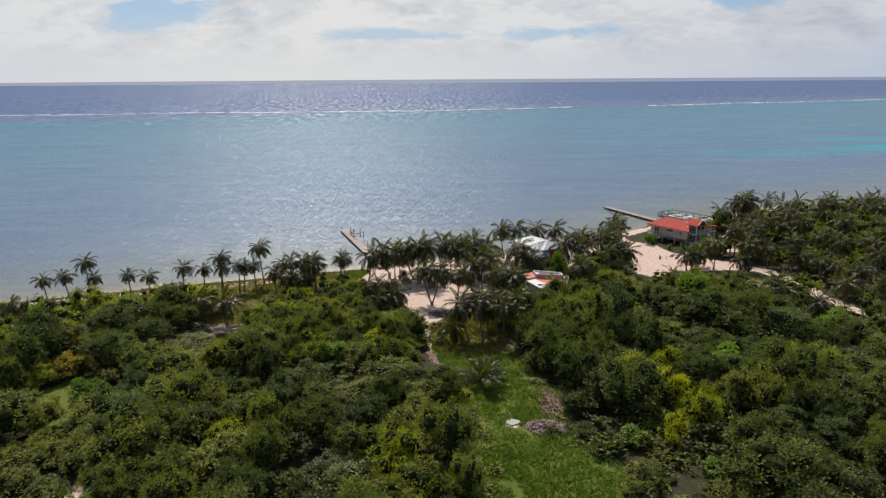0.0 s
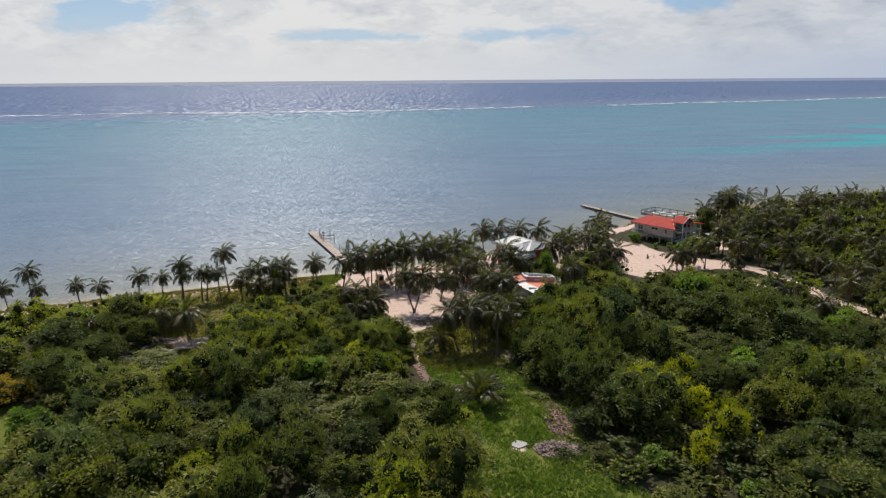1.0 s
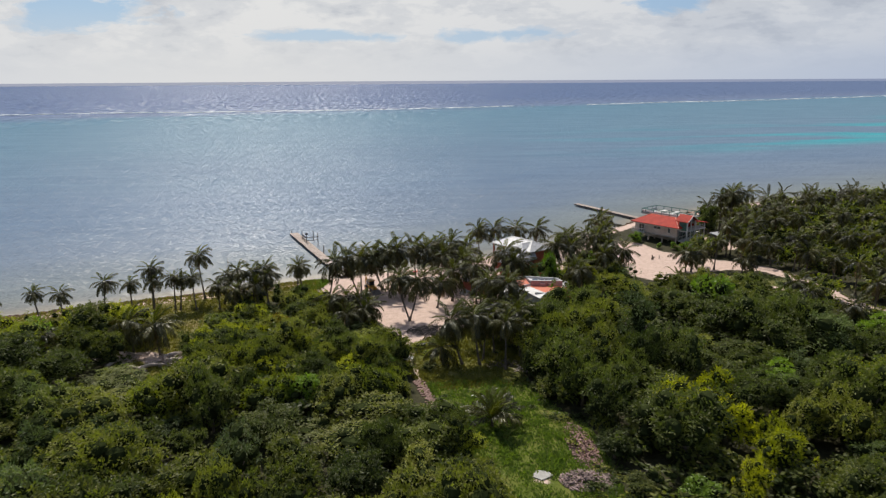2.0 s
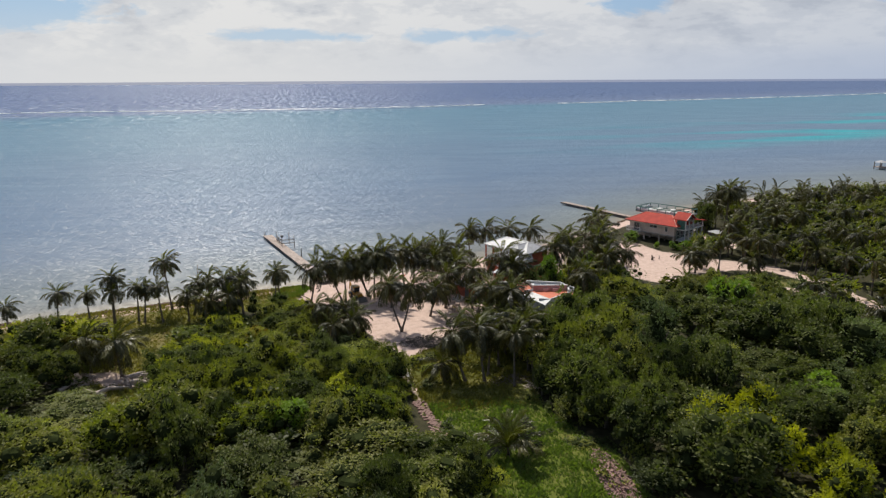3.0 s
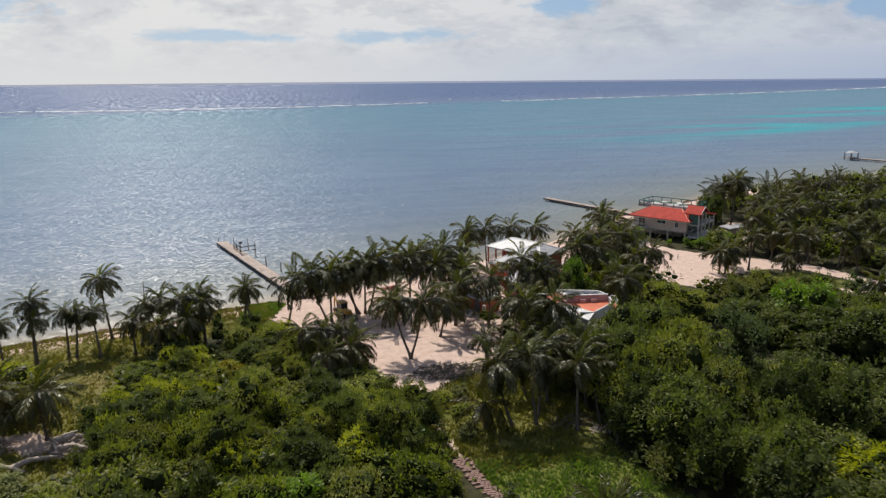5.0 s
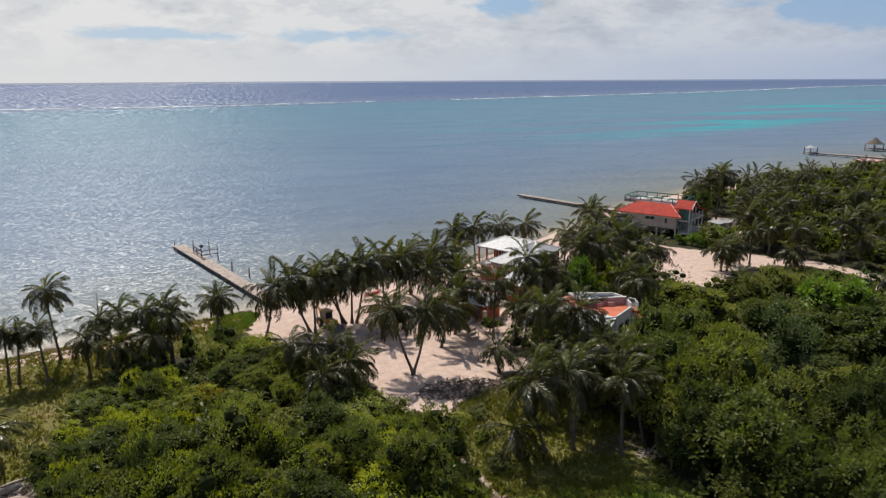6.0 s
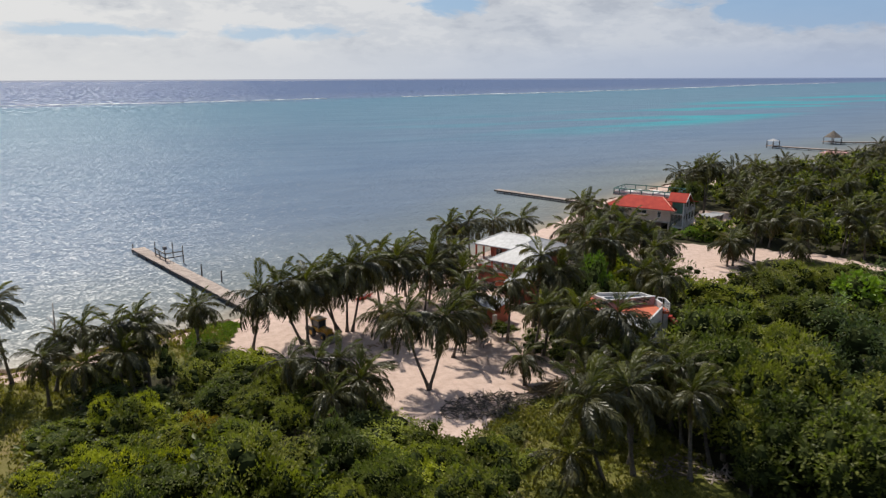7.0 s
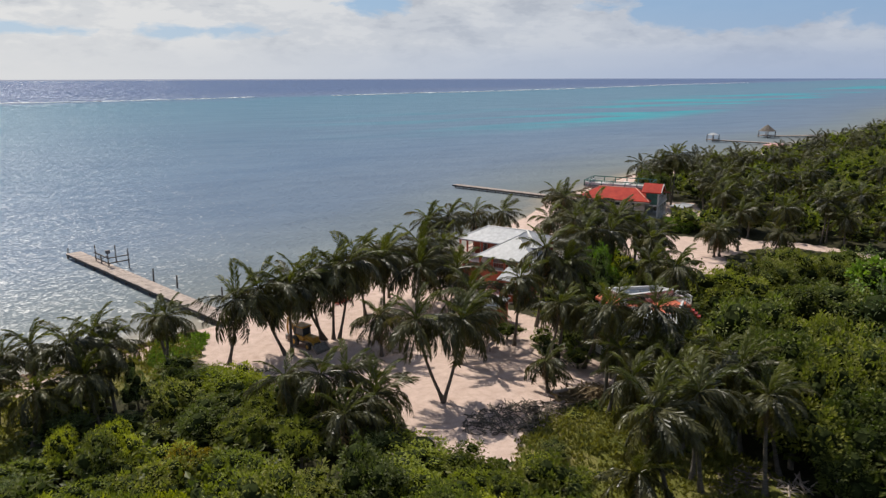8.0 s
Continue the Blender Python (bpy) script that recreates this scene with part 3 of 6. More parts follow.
sea = sheet("water", np.concatenate([[-4900, -3500, -2400, -1600, -1100, -800], np.arange(-600, 1300.1, 20), [1500, 1900, 2500, 3500, 4900]]),
            np.concatenate([[-1000, -400, -100], np.arange(0, 420.1, 6), np.arange(440, 1400.1, 20), [1500, 1800, 2300, 3000, 4000, 4900]]),
            lambda P: np.full(len(P), -0.4), SEA, {"shore": lambda P: np.clip(shore_distance(P), 0, 3000)})
tagged(sea, "rippled blue-green sea glittering below a high sun", "sea", kind="structure")


# ---- foliage ----
def rand_dirs(rng, n, low=-1.0):
    z = rng.uniform(low, 1, n)
    a = rng.uniform(0, 2 * math.pi, n)
    r = np.sqrt(1 - z * z)
    return np.stack([r * np.cos(a), r * np.sin(a), z], 1)


def ball(center, r, squash, n=6):
    """A small ball of quads (a rounded cube)."""
    g = np.linspace(-1, 1, n // 2 + 1)
    V, Q = [], []
    for axis in range(3):
        for s in (-1, 1):
            k = len(V)
            for a in g:
                for b in g:
                    p = [0, 0, 0]
                    p[axis], p[(axis + 1) % 3], p[(axis + 2) % 3] = s, a * s, b
                    V.append(p)
            m = len(g)
            for i in range(m - 1):
                for j in range(m - 1):
                    q = k + i * m + j
                    Q.append((q, q + m, q + m + 1, q + 1))
    V = np.array(V, float)
    V /= np.linalg.norm(V, axis=1)[:, None]
    return V * r * np.array([1, 1, squash]) + np.asarray(center), np.array(Q)


def leaves(rng, P, T, N, length, width):
    """Pointed leaves at points, growing along T and facing roughly the way of N."""
    n = len(P)
    T = T / (np.linalg.norm(T, axis=1)[:, None] + 1e-9)
    B = np.cross(N, T)
    B /= np.linalg.norm(B, axis=1)[:, None] + 1e-9
    N = np.cross(T, B)
    L = (length * rng.uniform(0.6, 1.35, n))[:, None]
    W = (width * rng.uniform(0.7, 1.25, n))[:, None]
    V = np.stack([P, P + B * W * 0.5 + T * L * 0.5, P + T * L - N * L * 0.18, P - B * W * 0.5 + T * L * 0.5], 1).reshape(-1, 3)
    return V, np.arange(4 * n).reshape(n, 4)


def crown_arrays(seed, lobes, count, length, width, squash=0.8, loose=0.42, spread=0.74, tuft=0.17, per=24):
    """A bush crown about 1 m in radius round (0, 0, 1): boughs that end in tufts of leaves, over cores coloured dark as
    inner shade.
    """
    rng = np.random.default_rng(seed)
    C = [(0, 0, 0.62, 0.56)]
    for k in range(lobes):
        a = 2.4 * k + rng.uniform(-0.5, 0.5)
        rr = spread * math.sqrt((k + 0.6) / lobes) * rng.uniform(0.7, 1.35)
        C.append((rr * math.cos(a), rr * math.sin(a), 1.06 - 0.62 * (rr / 0.85) ** 2 + rng.uniform(-0.26, 0.36), rng.uniform(0.16, 0.40)))
    C = np.array(C)
    want = max(6, count // per)
    pick = rng.choice(len(C), want * 6, p=C[:, 3] ** 2 / (C[:, 3] ** 2).sum())
    d = rand_dirs(rng, len(pick), -0.5)
    reach = C[pick, 3][:, None] * rng.uniform(0.82, 1.18, len(pick))[:, None]
    P = C[pick, :3] + d * reach * np.array([1, 1, squash])
    free = np.ones(len(P), bool)
    for x, y, z, r in C:
        free &= (((P - np.array([x, y, z])) / (r * np.array([1, 1, squash]))) ** 2).sum(1) > 0.62
    # tufts keep apart from one another, so that gaps of shade stay between them
    kept = []
    for i in np.flatnonzero(free):
        if all(((P[i] - P[j]) ** 2).sum() > (0.62 * tuft) ** 2 for j in kept):
            kept.append(i)
        if len(kept) == want:
            break
    P, d = P[kept], d[kept]
    size = tuft * rng.uniform(0.55, 1.4, len(P))
    n = max(8, count // len(P))
    axis = d + np.array([0, 0, 0.55])
    axis /= np.linalg.norm(axis, axis=1)[:, None]
    A, D, S = np.repeat(axis, n, 0), np.repeat(P, n, 0), np.repeat(size, n)
    ray = rand_dirs(rng, len(A)) * 0.95 + A * rng.uniform(0.2, 1.3, len(A))[:, None]
    ray /= np.linalg.norm(ray, axis=1)[:, None]
    at = D - A * (0.35 * S)[:, None] + ray * (S * rng.uniform(0.3, 1.15, len(A)))[:, None]
    N = np.array([0, 0, 0.75]) + 0.55 * A + loose * 1.1 * rng.normal(size=at.shape)
    lv = leaves(rng, at, ray + 0.3 * rng.normal(size=at.shape), N, length, width)
    # core balls take the dark colour that stands for the crown's inner shade
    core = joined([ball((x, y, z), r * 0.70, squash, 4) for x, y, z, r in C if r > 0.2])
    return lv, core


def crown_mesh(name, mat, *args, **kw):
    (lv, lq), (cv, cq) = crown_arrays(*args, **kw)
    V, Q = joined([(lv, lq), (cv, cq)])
    return quads(name, V, Q, [mat, CROWN_SHADE], np.r_[np.zeros(len(lq)), np.ones(len(cq))])


def bush_trunk(seed):
    rng = random.Random(seed)
    runs = [([(0, 0, -0.1), (0.03, 0.02, 0.25), (0.05, -0.02, 0.55)], [0.07, 0.055, 0.045])]
    for k in range(4):
        a = k * 1.6 + rng.uniform(-0.4, 0.4)
        runs.append(([(0.04, 0, 0.3), (0.22 * math.cos(a), 0.22 * math.sin(a), 0.52), (0.45 * math.cos(a), 0.45 * math.sin(a), 0.8)], [0.04, 0.028, 0.014]))
    return tubes("trunk", BARK, runs, 6)


BUSH_KINDS = [  # material, lobes, leaves, leaf length, leaf width, looseness, tuft, label
    (LEAF_DARK, 9, 1700, 0.105, 0.056, 0.40, 0.17, "dense dark green coastal thicket tree with glossy leaves"),
    (LEAF_MID, 8, 1700, 0.105, 0.054, 0.45, 0.17, "rounded mid green thicket tree with small leaves"),
    (LEAF_DARK, 11, 1600, 0.115, 0.066, 0.40, 0.15, "dark green thicket tree with broad glossy leaves"),
    (LEAF_GREY, 9, 1800, 0.100, 0.042, 0.55, 0.15, "fine-leaved grey-green thicket tree"),
    (LEAF_MID, 12, 1700, 0.105, 0.056, 0.42, 0.15, "many-lobed green thicket tree"),
    (LEAF_LIME, 8, 1700, 0.115, 0.080, 0.40, 0.18, "bright green sea grape bush with round leaves"),
    (LEAF_YELLOW, 9, 1900, 0.100, 0.050, 0.45, 0.18, "yellow-green flowering thicket tree"),
    (LEAF_OCHRE, 7, 1500, 0.095, 0.045, 0.6, 0.17, "ochre-yellow drying bush in the thicket"),
    (LEAF_MID, 16, 2900, 0.078, 0.040, 0.45, 0.14, "tall broad-crowned green tree in the thicket"),
    (LEAF_DARK, 14, 2900, 0.078, 0.040, 0.42, 0.14, "tall dark broad-crowned tree in the thicket"),
    (LEAF_FRESH, 10, 1700, 0.100, 0.050, 0.45, 0.16, "fresh bright green shrubby tree near the sand"),
    (LEAF_DARK, 11, 2300, 0.086, 0.046, 0.42, 0.15, "dense dark green coastal thicket tree with glossy leaves"),
    (LEAF_MID, 10, 2300, 0.086, 0.044, 0.45, 0.15, "rounded mid green thicket tree with small leaves"),
    (LEAF_MID, 14, 2300, 0.086, 0.045, 0.42, 0.14, "many-lobed green thicket tree"),
    (LEAF_GREY, 10, 2300, 0.082, 0.034, 0.55, 0.14, "fine-leaved grey-green thicket tree"),
    (LEAF_FRESH, 11, 2300, 0.086, 0.045, 0.45, 0.15, "fresh bright green shrubby tree near the sand"),
]


def scatter(seed, x0, x1, y0, y1, tries, gap_of, ok_of):
    """Points at random, no nearer to each other than their gap."""
    rng = np.random.default_rng(seed)
    P = np.stack([rng.uniform(x0, x1, tries), rng.uniform(y0, y1, tries)], 1)
    P = P[ok_of(P)]
    cells, kept = {}, []
    for x, y in P:
        g = gap_of(x, y)
        cx, cy = int(x // 4), int(y // 4)
        if all((x - a) ** 2 + (y - b) ** 2 > g * g for i in (-1, 0, 1) for j in (-1, 0, 1) for a, b in cells.get((cx + i, cy + j), ())):
            cells.setdefault((cx, cy), []).append((x, y))
            kept.append((float(x), float(y)))
    return kept


OPEN_GROUND = SAND + GRASS + PADS


def thicket_ok(P):
    lane = (P[:, 0] > -4.5) & (P[:, 0] < 3) & (P[:, 1] > 85.5) & (P[:, 1] < 114)  # kept open along the foot track
    return ~lane & (zone(SAND + PADS, P) < -1.9) & (zone(GRASS, P) < -0.5) & (zone(SAND[1:2], P) < -4.2) & (shore_distance(P) < np.where(P[:, 0] > 72, -13, -9))


def canopy_height(x, y):
    """How high the thicket stands."""
    h = 4.5 + 2.4 * noise.noise(Vector((x * 0.075, y * 0.075, 3.1)))
    h += 1.6 * math.exp(-((x + 17) ** 2 / 260 + (y - 108) ** 2 / 200)) - 2.2 * math.exp(-((x + 13) ** 2 / 60 + (y - 86) ** 2 / 40)) + 1.4 * math.exp(-((x + 3) ** 2 / 40 + (y - 77) ** 2 / 50))
    h += 1.6 * math.exp(-((x - 20) ** 2 / 200 + (y - 101) ** 2 / 320)) - 3.3 * math.exp(-((x + 37) ** 2 / 90 + (y - 102) ** 2 / 70)) - 0.7 * math.exp(-((x - 60) ** 2 / 500 + (y - 118) ** 2 / 300)) - 1.7 * math.exp(-((x - 44) ** 2 / 140 + (y - 134) ** 2 / 90))
    h -= 2.6 * math.exp(-((x + 7) ** 2 / 60 + (y - 112) ** 2 / 40)) + 3.6 * math.exp(-((x + 11) ** 2 / 50 + (y - 119) ** 2 / 45))
    edge = 36 if x > 75 else -shore_distance(np.array([(x, y)]))[0]
    h = max(1.2, h * min(1.0, 0.35 + edge / 36))
    if -45 < x < -31 and 88 < y < 105:  # only low scrub before the dry clearing
        h = min(h, 0.8 + 0.32 * (105 - y))
    return h


protos = {}


def bush(kind, m, first=False):
    """A thicket tree: an empty at its foot, trunk and crown below it."""
    if kind not in protos:
        mat, lobes, count, ln, wd, loose, tuft, label = BUSH_KINDS[kind]
        ob = empty("thicket_tree", m)
        part("trunk", bush_trunk(kind), ob)
        part("crown", crown_mesh("crown", mat, 11 + kind, lobes, count, ln, wd, loose=loose, tuft=tuft), ob)
        protos[kind] = tagged(ob, label, "tree", "trees of the thicket")
        return ob
    k = protos[kind].scale
    return copy_thing(protos[kind], m @ Matrix.Diagonal((1 / k.x, 1 / k.y, 1 / k.z, 1)))


def bush_matrix(rng, x, y, h, r, free=False):
    if not free and abs(x) < 66:
        at = np.array([(x, y)])
        r = min(r, 0.6 - float(zone(SAND + PADS, at)[0]) * 0.9, 1.3 - float(zone(GRASS, at)[0]))
    r = max(r, 0.8)
    h = min(h, (2.8 if free else 2.1) * r + 0.3)
    return Matrix.LocRotScale((x, y, 0), Euler((rng.uniform(-0.06, 0.06), rng.uniform(-0.06, 0.06), rng.uniform(0, 6.28))), (r * rng.uniform(0.68, 1.32), r * rng.uniform(0.68, 1.32), h / 1.5))


def plant_thicket():
    rng = random.Random(5)
    near = scatter(3, -62, 66, 52, 150, 9000, lambda x, y: 2.6 if -34 < x < 2 and y > 93 else 4.0 + 1.5 * noise.noise(Vector((x * 0.08, y * 0.08, 0))), thicket_ok)
    near.sort(key=lambda p: (p[0] - 2) ** 2 * 0.5 + (p[1] - 92) ** 2)
    rest = near[300:]
    clear = ((29.6, 87.6), (28.0, 80.9), (30.0, 74.5), (25.6, 71.1), (31.4, 78.0), (28.0, 77.0))  # where the yellow trees stand
    for x, y in near[:300]:
        if any((x - a) ** 2 + (y - b) ** 2 < 11 for a, b in clear):
            continue
        v = noise.noise(Vector((x * 0.07, y * 0.07, 9.0)))
        kind = rng.choices((0, 1, 2, 3, 4, 5), (4, 3, 3, 0.9 + 1.6 * v, 3, 0.4))[0]
        if 22 < x < 36 and 68 < y < 86 and rng.random() < 0.24:
            kind = 6
        elif rng.random() < 0.012 and y < 90:
            kind = 6
        h = canopy_height(x, y) * rng.choice((0.5, 0.8, 1.0, 1.2, 1.5))
        r = rng.uniform(1.7, 2.7) + 0.24 * h
        if 15 < x < 31 and 52 < y < 74.5 + 0.1 * (x - 15):
            # the low lush corner beside the grass
            kind, h, r = rng.choice((5, 5, 1, 4)), rng.uniform(1.1, 2.2), rng.uniform(1.5, 2.3)
        elif noise.noise(Vector((x * 0.31, y * 0.31, 5.5))) > 0.16 and kind < 5 and y < 116 - 0.2 * abs(x):
            kind, h, r = rng.choice((8, 9)), max(h, canopy_height(x, y)) * rng.uniform(1.1, 1.35), rng.uniform(3.0, 4.4)
        if -34 < x < 0 and y > 94:
            # the low shrubby slope behind the sand
            h, r = max(min(h, rng.uniform(2.4, 4.0) if y > 112 else rng.uniform(2.8, 5.4)), 1.7), rng.uniform(1.6, 2.7)
            kind = 0 if kind in (8, 9) else kind
        if y > 64 and kind < 5:
            kind = rng.choices((11, 12, 13, 14, 15), (1.3, 2.2, 1.2, 0.9, 5.0) if x < 5 and y > 90 else (3, 3, 2, 1.0, 0.3) if y < 84 else (5, 1.2, 0.8, 0.6, 0) if x > 18 and y < 106 else (4, 2.5, 2, 0.9, 0.2))[0]
        elif x < 5 and rng.random() < 0.05 and kind < 5:
            kind = 10
        bush(kind, bush_matrix(rng, x, y, h, r))
    for x, y, h, r, kind in ((-17.6, 128.4, 3.6, 2.6, 15), (-15.4, 129.0, 3.0, 2.0, 10), (-21.4, 118.2, 3.3, 1.7, 7), (-25.7, 114.5, 3.4, 2.0, 6), (-28.8, 115.7, 3.2, 1.8, 15), (-23.3, 114.3, 3.3, 1.7, 6), (-18.8, 115.9, 3.4, 2.2, 15), (-24.7, 122.1, 3.0, 2.2, 15),
                             (27.7, 139.7, 5.0, 2.6, 10), (30.0, 138.6, 4.6, 2.3, 15), (22.7, 134.2, 6.6, 2.8, 5), (25.0, 132.6, 4.4, 2.0, 10), (9.4, 131.2, 1.7, 1.3, 11), (11.4, 128.0, 1.9, 1.5, 2), (9.9, 125.2, 1.7, 1.4, 11), (12.9, 126.4, 2.3, 1.6, 2), (11.2, 122.6, 1.8, 1.5, 11), (43.7, 130.0, 4.8, 3.0, 12), (48.4, 129.3, 4.8, 3.0, 13), (51.2, 126.8, 4.8, 3.0, 12), (55.0, 128.0, 4.4, 2.8, 11),
                             (29.6, 87.6, 6.0, 2.3, 6), (28.0, 80.9, 5.6, 2.7, 6), (30.0, 74.5, 5.6, 3.0, 6), (25.6, 71.1, 4.6, 2.4, 6), (46.7, 89.9, 5.6, 2.6, 6), (31.4, 78.0, 5.0, 2.0, 6),
                             (13.8, 99.5, 7.2, 2.6, 9), (14.8, 95.0, 7.6, 2.8, 11), (16.0, 91.0, 7.4, 2.7, 9), (17.8, 87.6, 6.8, 2.6, 11), (15.6, 103.0, 7.4, 2.9, 13), (19.2, 107.0, 6.8, 3.0, 9), (24.0, 110.0, 6.2, 3.2, 8), (20.0, 98.0, 7.2, 3.2, 8), (22.2, 92.0, 6.8, 3.0, 9),
                             (-29.5, 104.0, 5.4, 2.5, 9), (-27.6, 99.6, 5.2, 2.5, 8), (-31.0, 108.6, 4.4, 2.1, 11), (-25.0, 106.0, 5.8, 2.8, 9), (-18.6, 109.6, 5.4, 2.9, 8), (-11.2, 105.0, 5.6, 2.7, 9), (-7.8, 100.8, 5.6, 2.3, 13), (-21.0, 102.0, 5.6, 2.8, 13), (-52, 92, 3.6, 2.8, 7), (-55, 88, 3.4, 2.6, 6),
                             (13.2, 116.2, 5.0, 2.4, 0), (15.8, 114.4, 5.2, 2.6, 4), (18.8, 114.8, 4.8, 2.4, 1), (21.8, 116.4, 4.4, 2.2, 2), (12.2, 119.6, 4.4, 1.9, 0),
                             (-6.2, 98.6, 4.6, 2.1, 13), (-6.6, 102.2, 4.8, 2.1, 11), (-4.9, 94.6, 2.4, 1.4, 12), (-7.0, 105.6, 4.2, 2.0, 13), (-5.2, 90.4, 2.8, 1.7, 11), (-5.4, 106.0, 2.6, 1.4, 12), (-5.0, 100.6, 2.6, 1.5, 13), (-6.0, 109.2, 2.4, 1.7, 12), (-4.6, 97.2, 2.6, 1.3, 11),
                             (-1.5, 110.6, 1.1, 1.1, 15), (-4.3, 105.0, 1.9, 1.1, 12), (-3.9, 101.6, 2.0, 1.2, 15), (-0.2, 103.6, 0.9, 1.2, 12), (-5.0, 111.0, 1.4, 1.2, 12), (-4.6, 108.2, 1.3, 1.0, 15), (-5.6, 110.6, 1.6, 1.6, 13), (-0.2, 108.0, 0.9, 1.2, 15), (0.6, 111.6, 0.9, 1.3, 12),
                             (-31.6, 116.5, 1.8, 1.9, 11), (-30.8, 120.5, 2.0, 2.0, 14), (-32.2, 124.0, 1.6, 1.7, 11), (-29.4, 123.6, 1.9, 1.9, 15),
                             (-0.6, 83.6, 2.8, 2.1, 15), (-3.4, 86.6, 2.6, 1.8, 13), (1.3, 80.4, 3.4, 2.2, 15), (1.7, 76.6, 3.0, 2.1, 1), (-1.4, 81.6, 3.4, 2.2, 11),
                             (70.6, 175.6, 7.0, 2.8, 2), (74.0, 181.6, 6.8, 3.3, 0), (70.4, 178.0, 6.0, 2.8, 2)):
        bush(kind, bush_matrix(rng, x, y, h, r, True))
    # hedge round the stilt house
    for x, y, r in ((54.0, 163.6, 0.9), (56.6, 161.8, 1.2), (58.2, 160.4, 1.4), (59.8, 159.2, 1.5), (61.4, 158.6, 1.5), (63.0, 158.8, 1.6), (50.5, 168.8, 1.6), (60.2, 161.2, 1.4), (62.2, 160.8, 1.5), (64.4, 160.4, 1.6), (65.6, 162.4, 1.6), (51.6, 170.6, 1.5)):
        bush(5, bush_matrix(rng, x, y, 1.4 * r, r, True))
    # the woods beyond, too many to count
    middle = rest + scatter(6, -130, -62, 40, 130, 3000, lambda x, y: 3.7, thicket_ok)
    under_spots = scatter(7, -55, 60, 50, 135, 5000, lambda x, y: 2.8, thicket_ok)
    distant = scatter(4, 60, 330, 60, 330, 14000, lambda x, y: 3.3 + x * 0.009, lambda P: thicket_ok(P) & ((P[:, 0] > 66) | (P[:, 1] > 150)) & (P[:, 1] > P[:, 0] * 0.62))
    distant += scatter(8, -60, 60, 5, 51, 2500, lambda x, y: 4.6, thicket_ok)
    kinds = [(LEAF_DARK, crown_arrays(31, 7, 470, 0.15, 0.085, tuft=0.2, per=12)), (LEAF_MID, crown_arrays(32, 8, 470, 0.148, 0.083, tuft=0.2, per=12)), (LEAF_GREY, crown_arrays(33, 7, 480, 0.14, 0.07, tuft=0.2, per=12)), (LEAF_LIME, crown_arrays(34, 7, 440, 0.16, 0.105, tuft=0.2, per=12)), (LEAF_FRESH, crown_arrays(35, 7, 440, 0.145, 0.08, tuft=0.2, per=12))]
    thin_kinds = [(LEAF_DARK, crown_arrays(61, 5, 150, 0.27, 0.16, tuft=0.24, per=8)), (LEAF_MID, crown_arrays(62, 5, 150, 0.265, 0.155, tuft=0.24, per=8))]
    coarse = [(LEAF_MID, crown_arrays(41, 6, 230, 0.22, 0.13, tuft=0.22, per=9)), (LEAF_FRESH, crown_arrays(42, 6, 230, 0.215, 0.125, tuft=0.22, per=9))]
    groups = [(k, []) for k in kinds + coarse + thin_kinds]
    for spots, lo, hi, r0, r1 in ((middle, 0.8, 1.2, 2.0, 3.0), (under_spots, 0.35, 0.62, 1.6, 2.4), (distant, 0.7, 1.25, 2.3, 3.6)):
        for x, y in spots:
            h, r = canopy_height(x, y) * rng.uniform(lo, hi), rng.uniform(r0, r1)
            k = rng.choice((5, 6)) if spots is distant else rng.choice((7, 8)) if spots is under_spots else rng.choices(range(5), (2.5, 4, 1.2, 0.8, 3.0 if x < -25 and y > 92 else 0.4))[0]
            m = bush_matrix(rng, x, y, h, r)
            if (x - 40.0) ** 2 + (y - 141.0) ** 2 > 12:  # the corner of the sand yard stays bare
                groups[k][1].append(np.array(m))
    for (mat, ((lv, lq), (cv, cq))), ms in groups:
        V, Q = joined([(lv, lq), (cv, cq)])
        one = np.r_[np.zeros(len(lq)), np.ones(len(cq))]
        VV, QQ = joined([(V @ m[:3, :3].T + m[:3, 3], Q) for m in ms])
        tagged(new("thicket", quads("thicket", VV, QQ, [mat, CROWN_SHADE], np.tile(one, len(ms)))), "dense coastal thicket and woods reaching along the shore", "woods", kind="stuff")


plant_thicket()


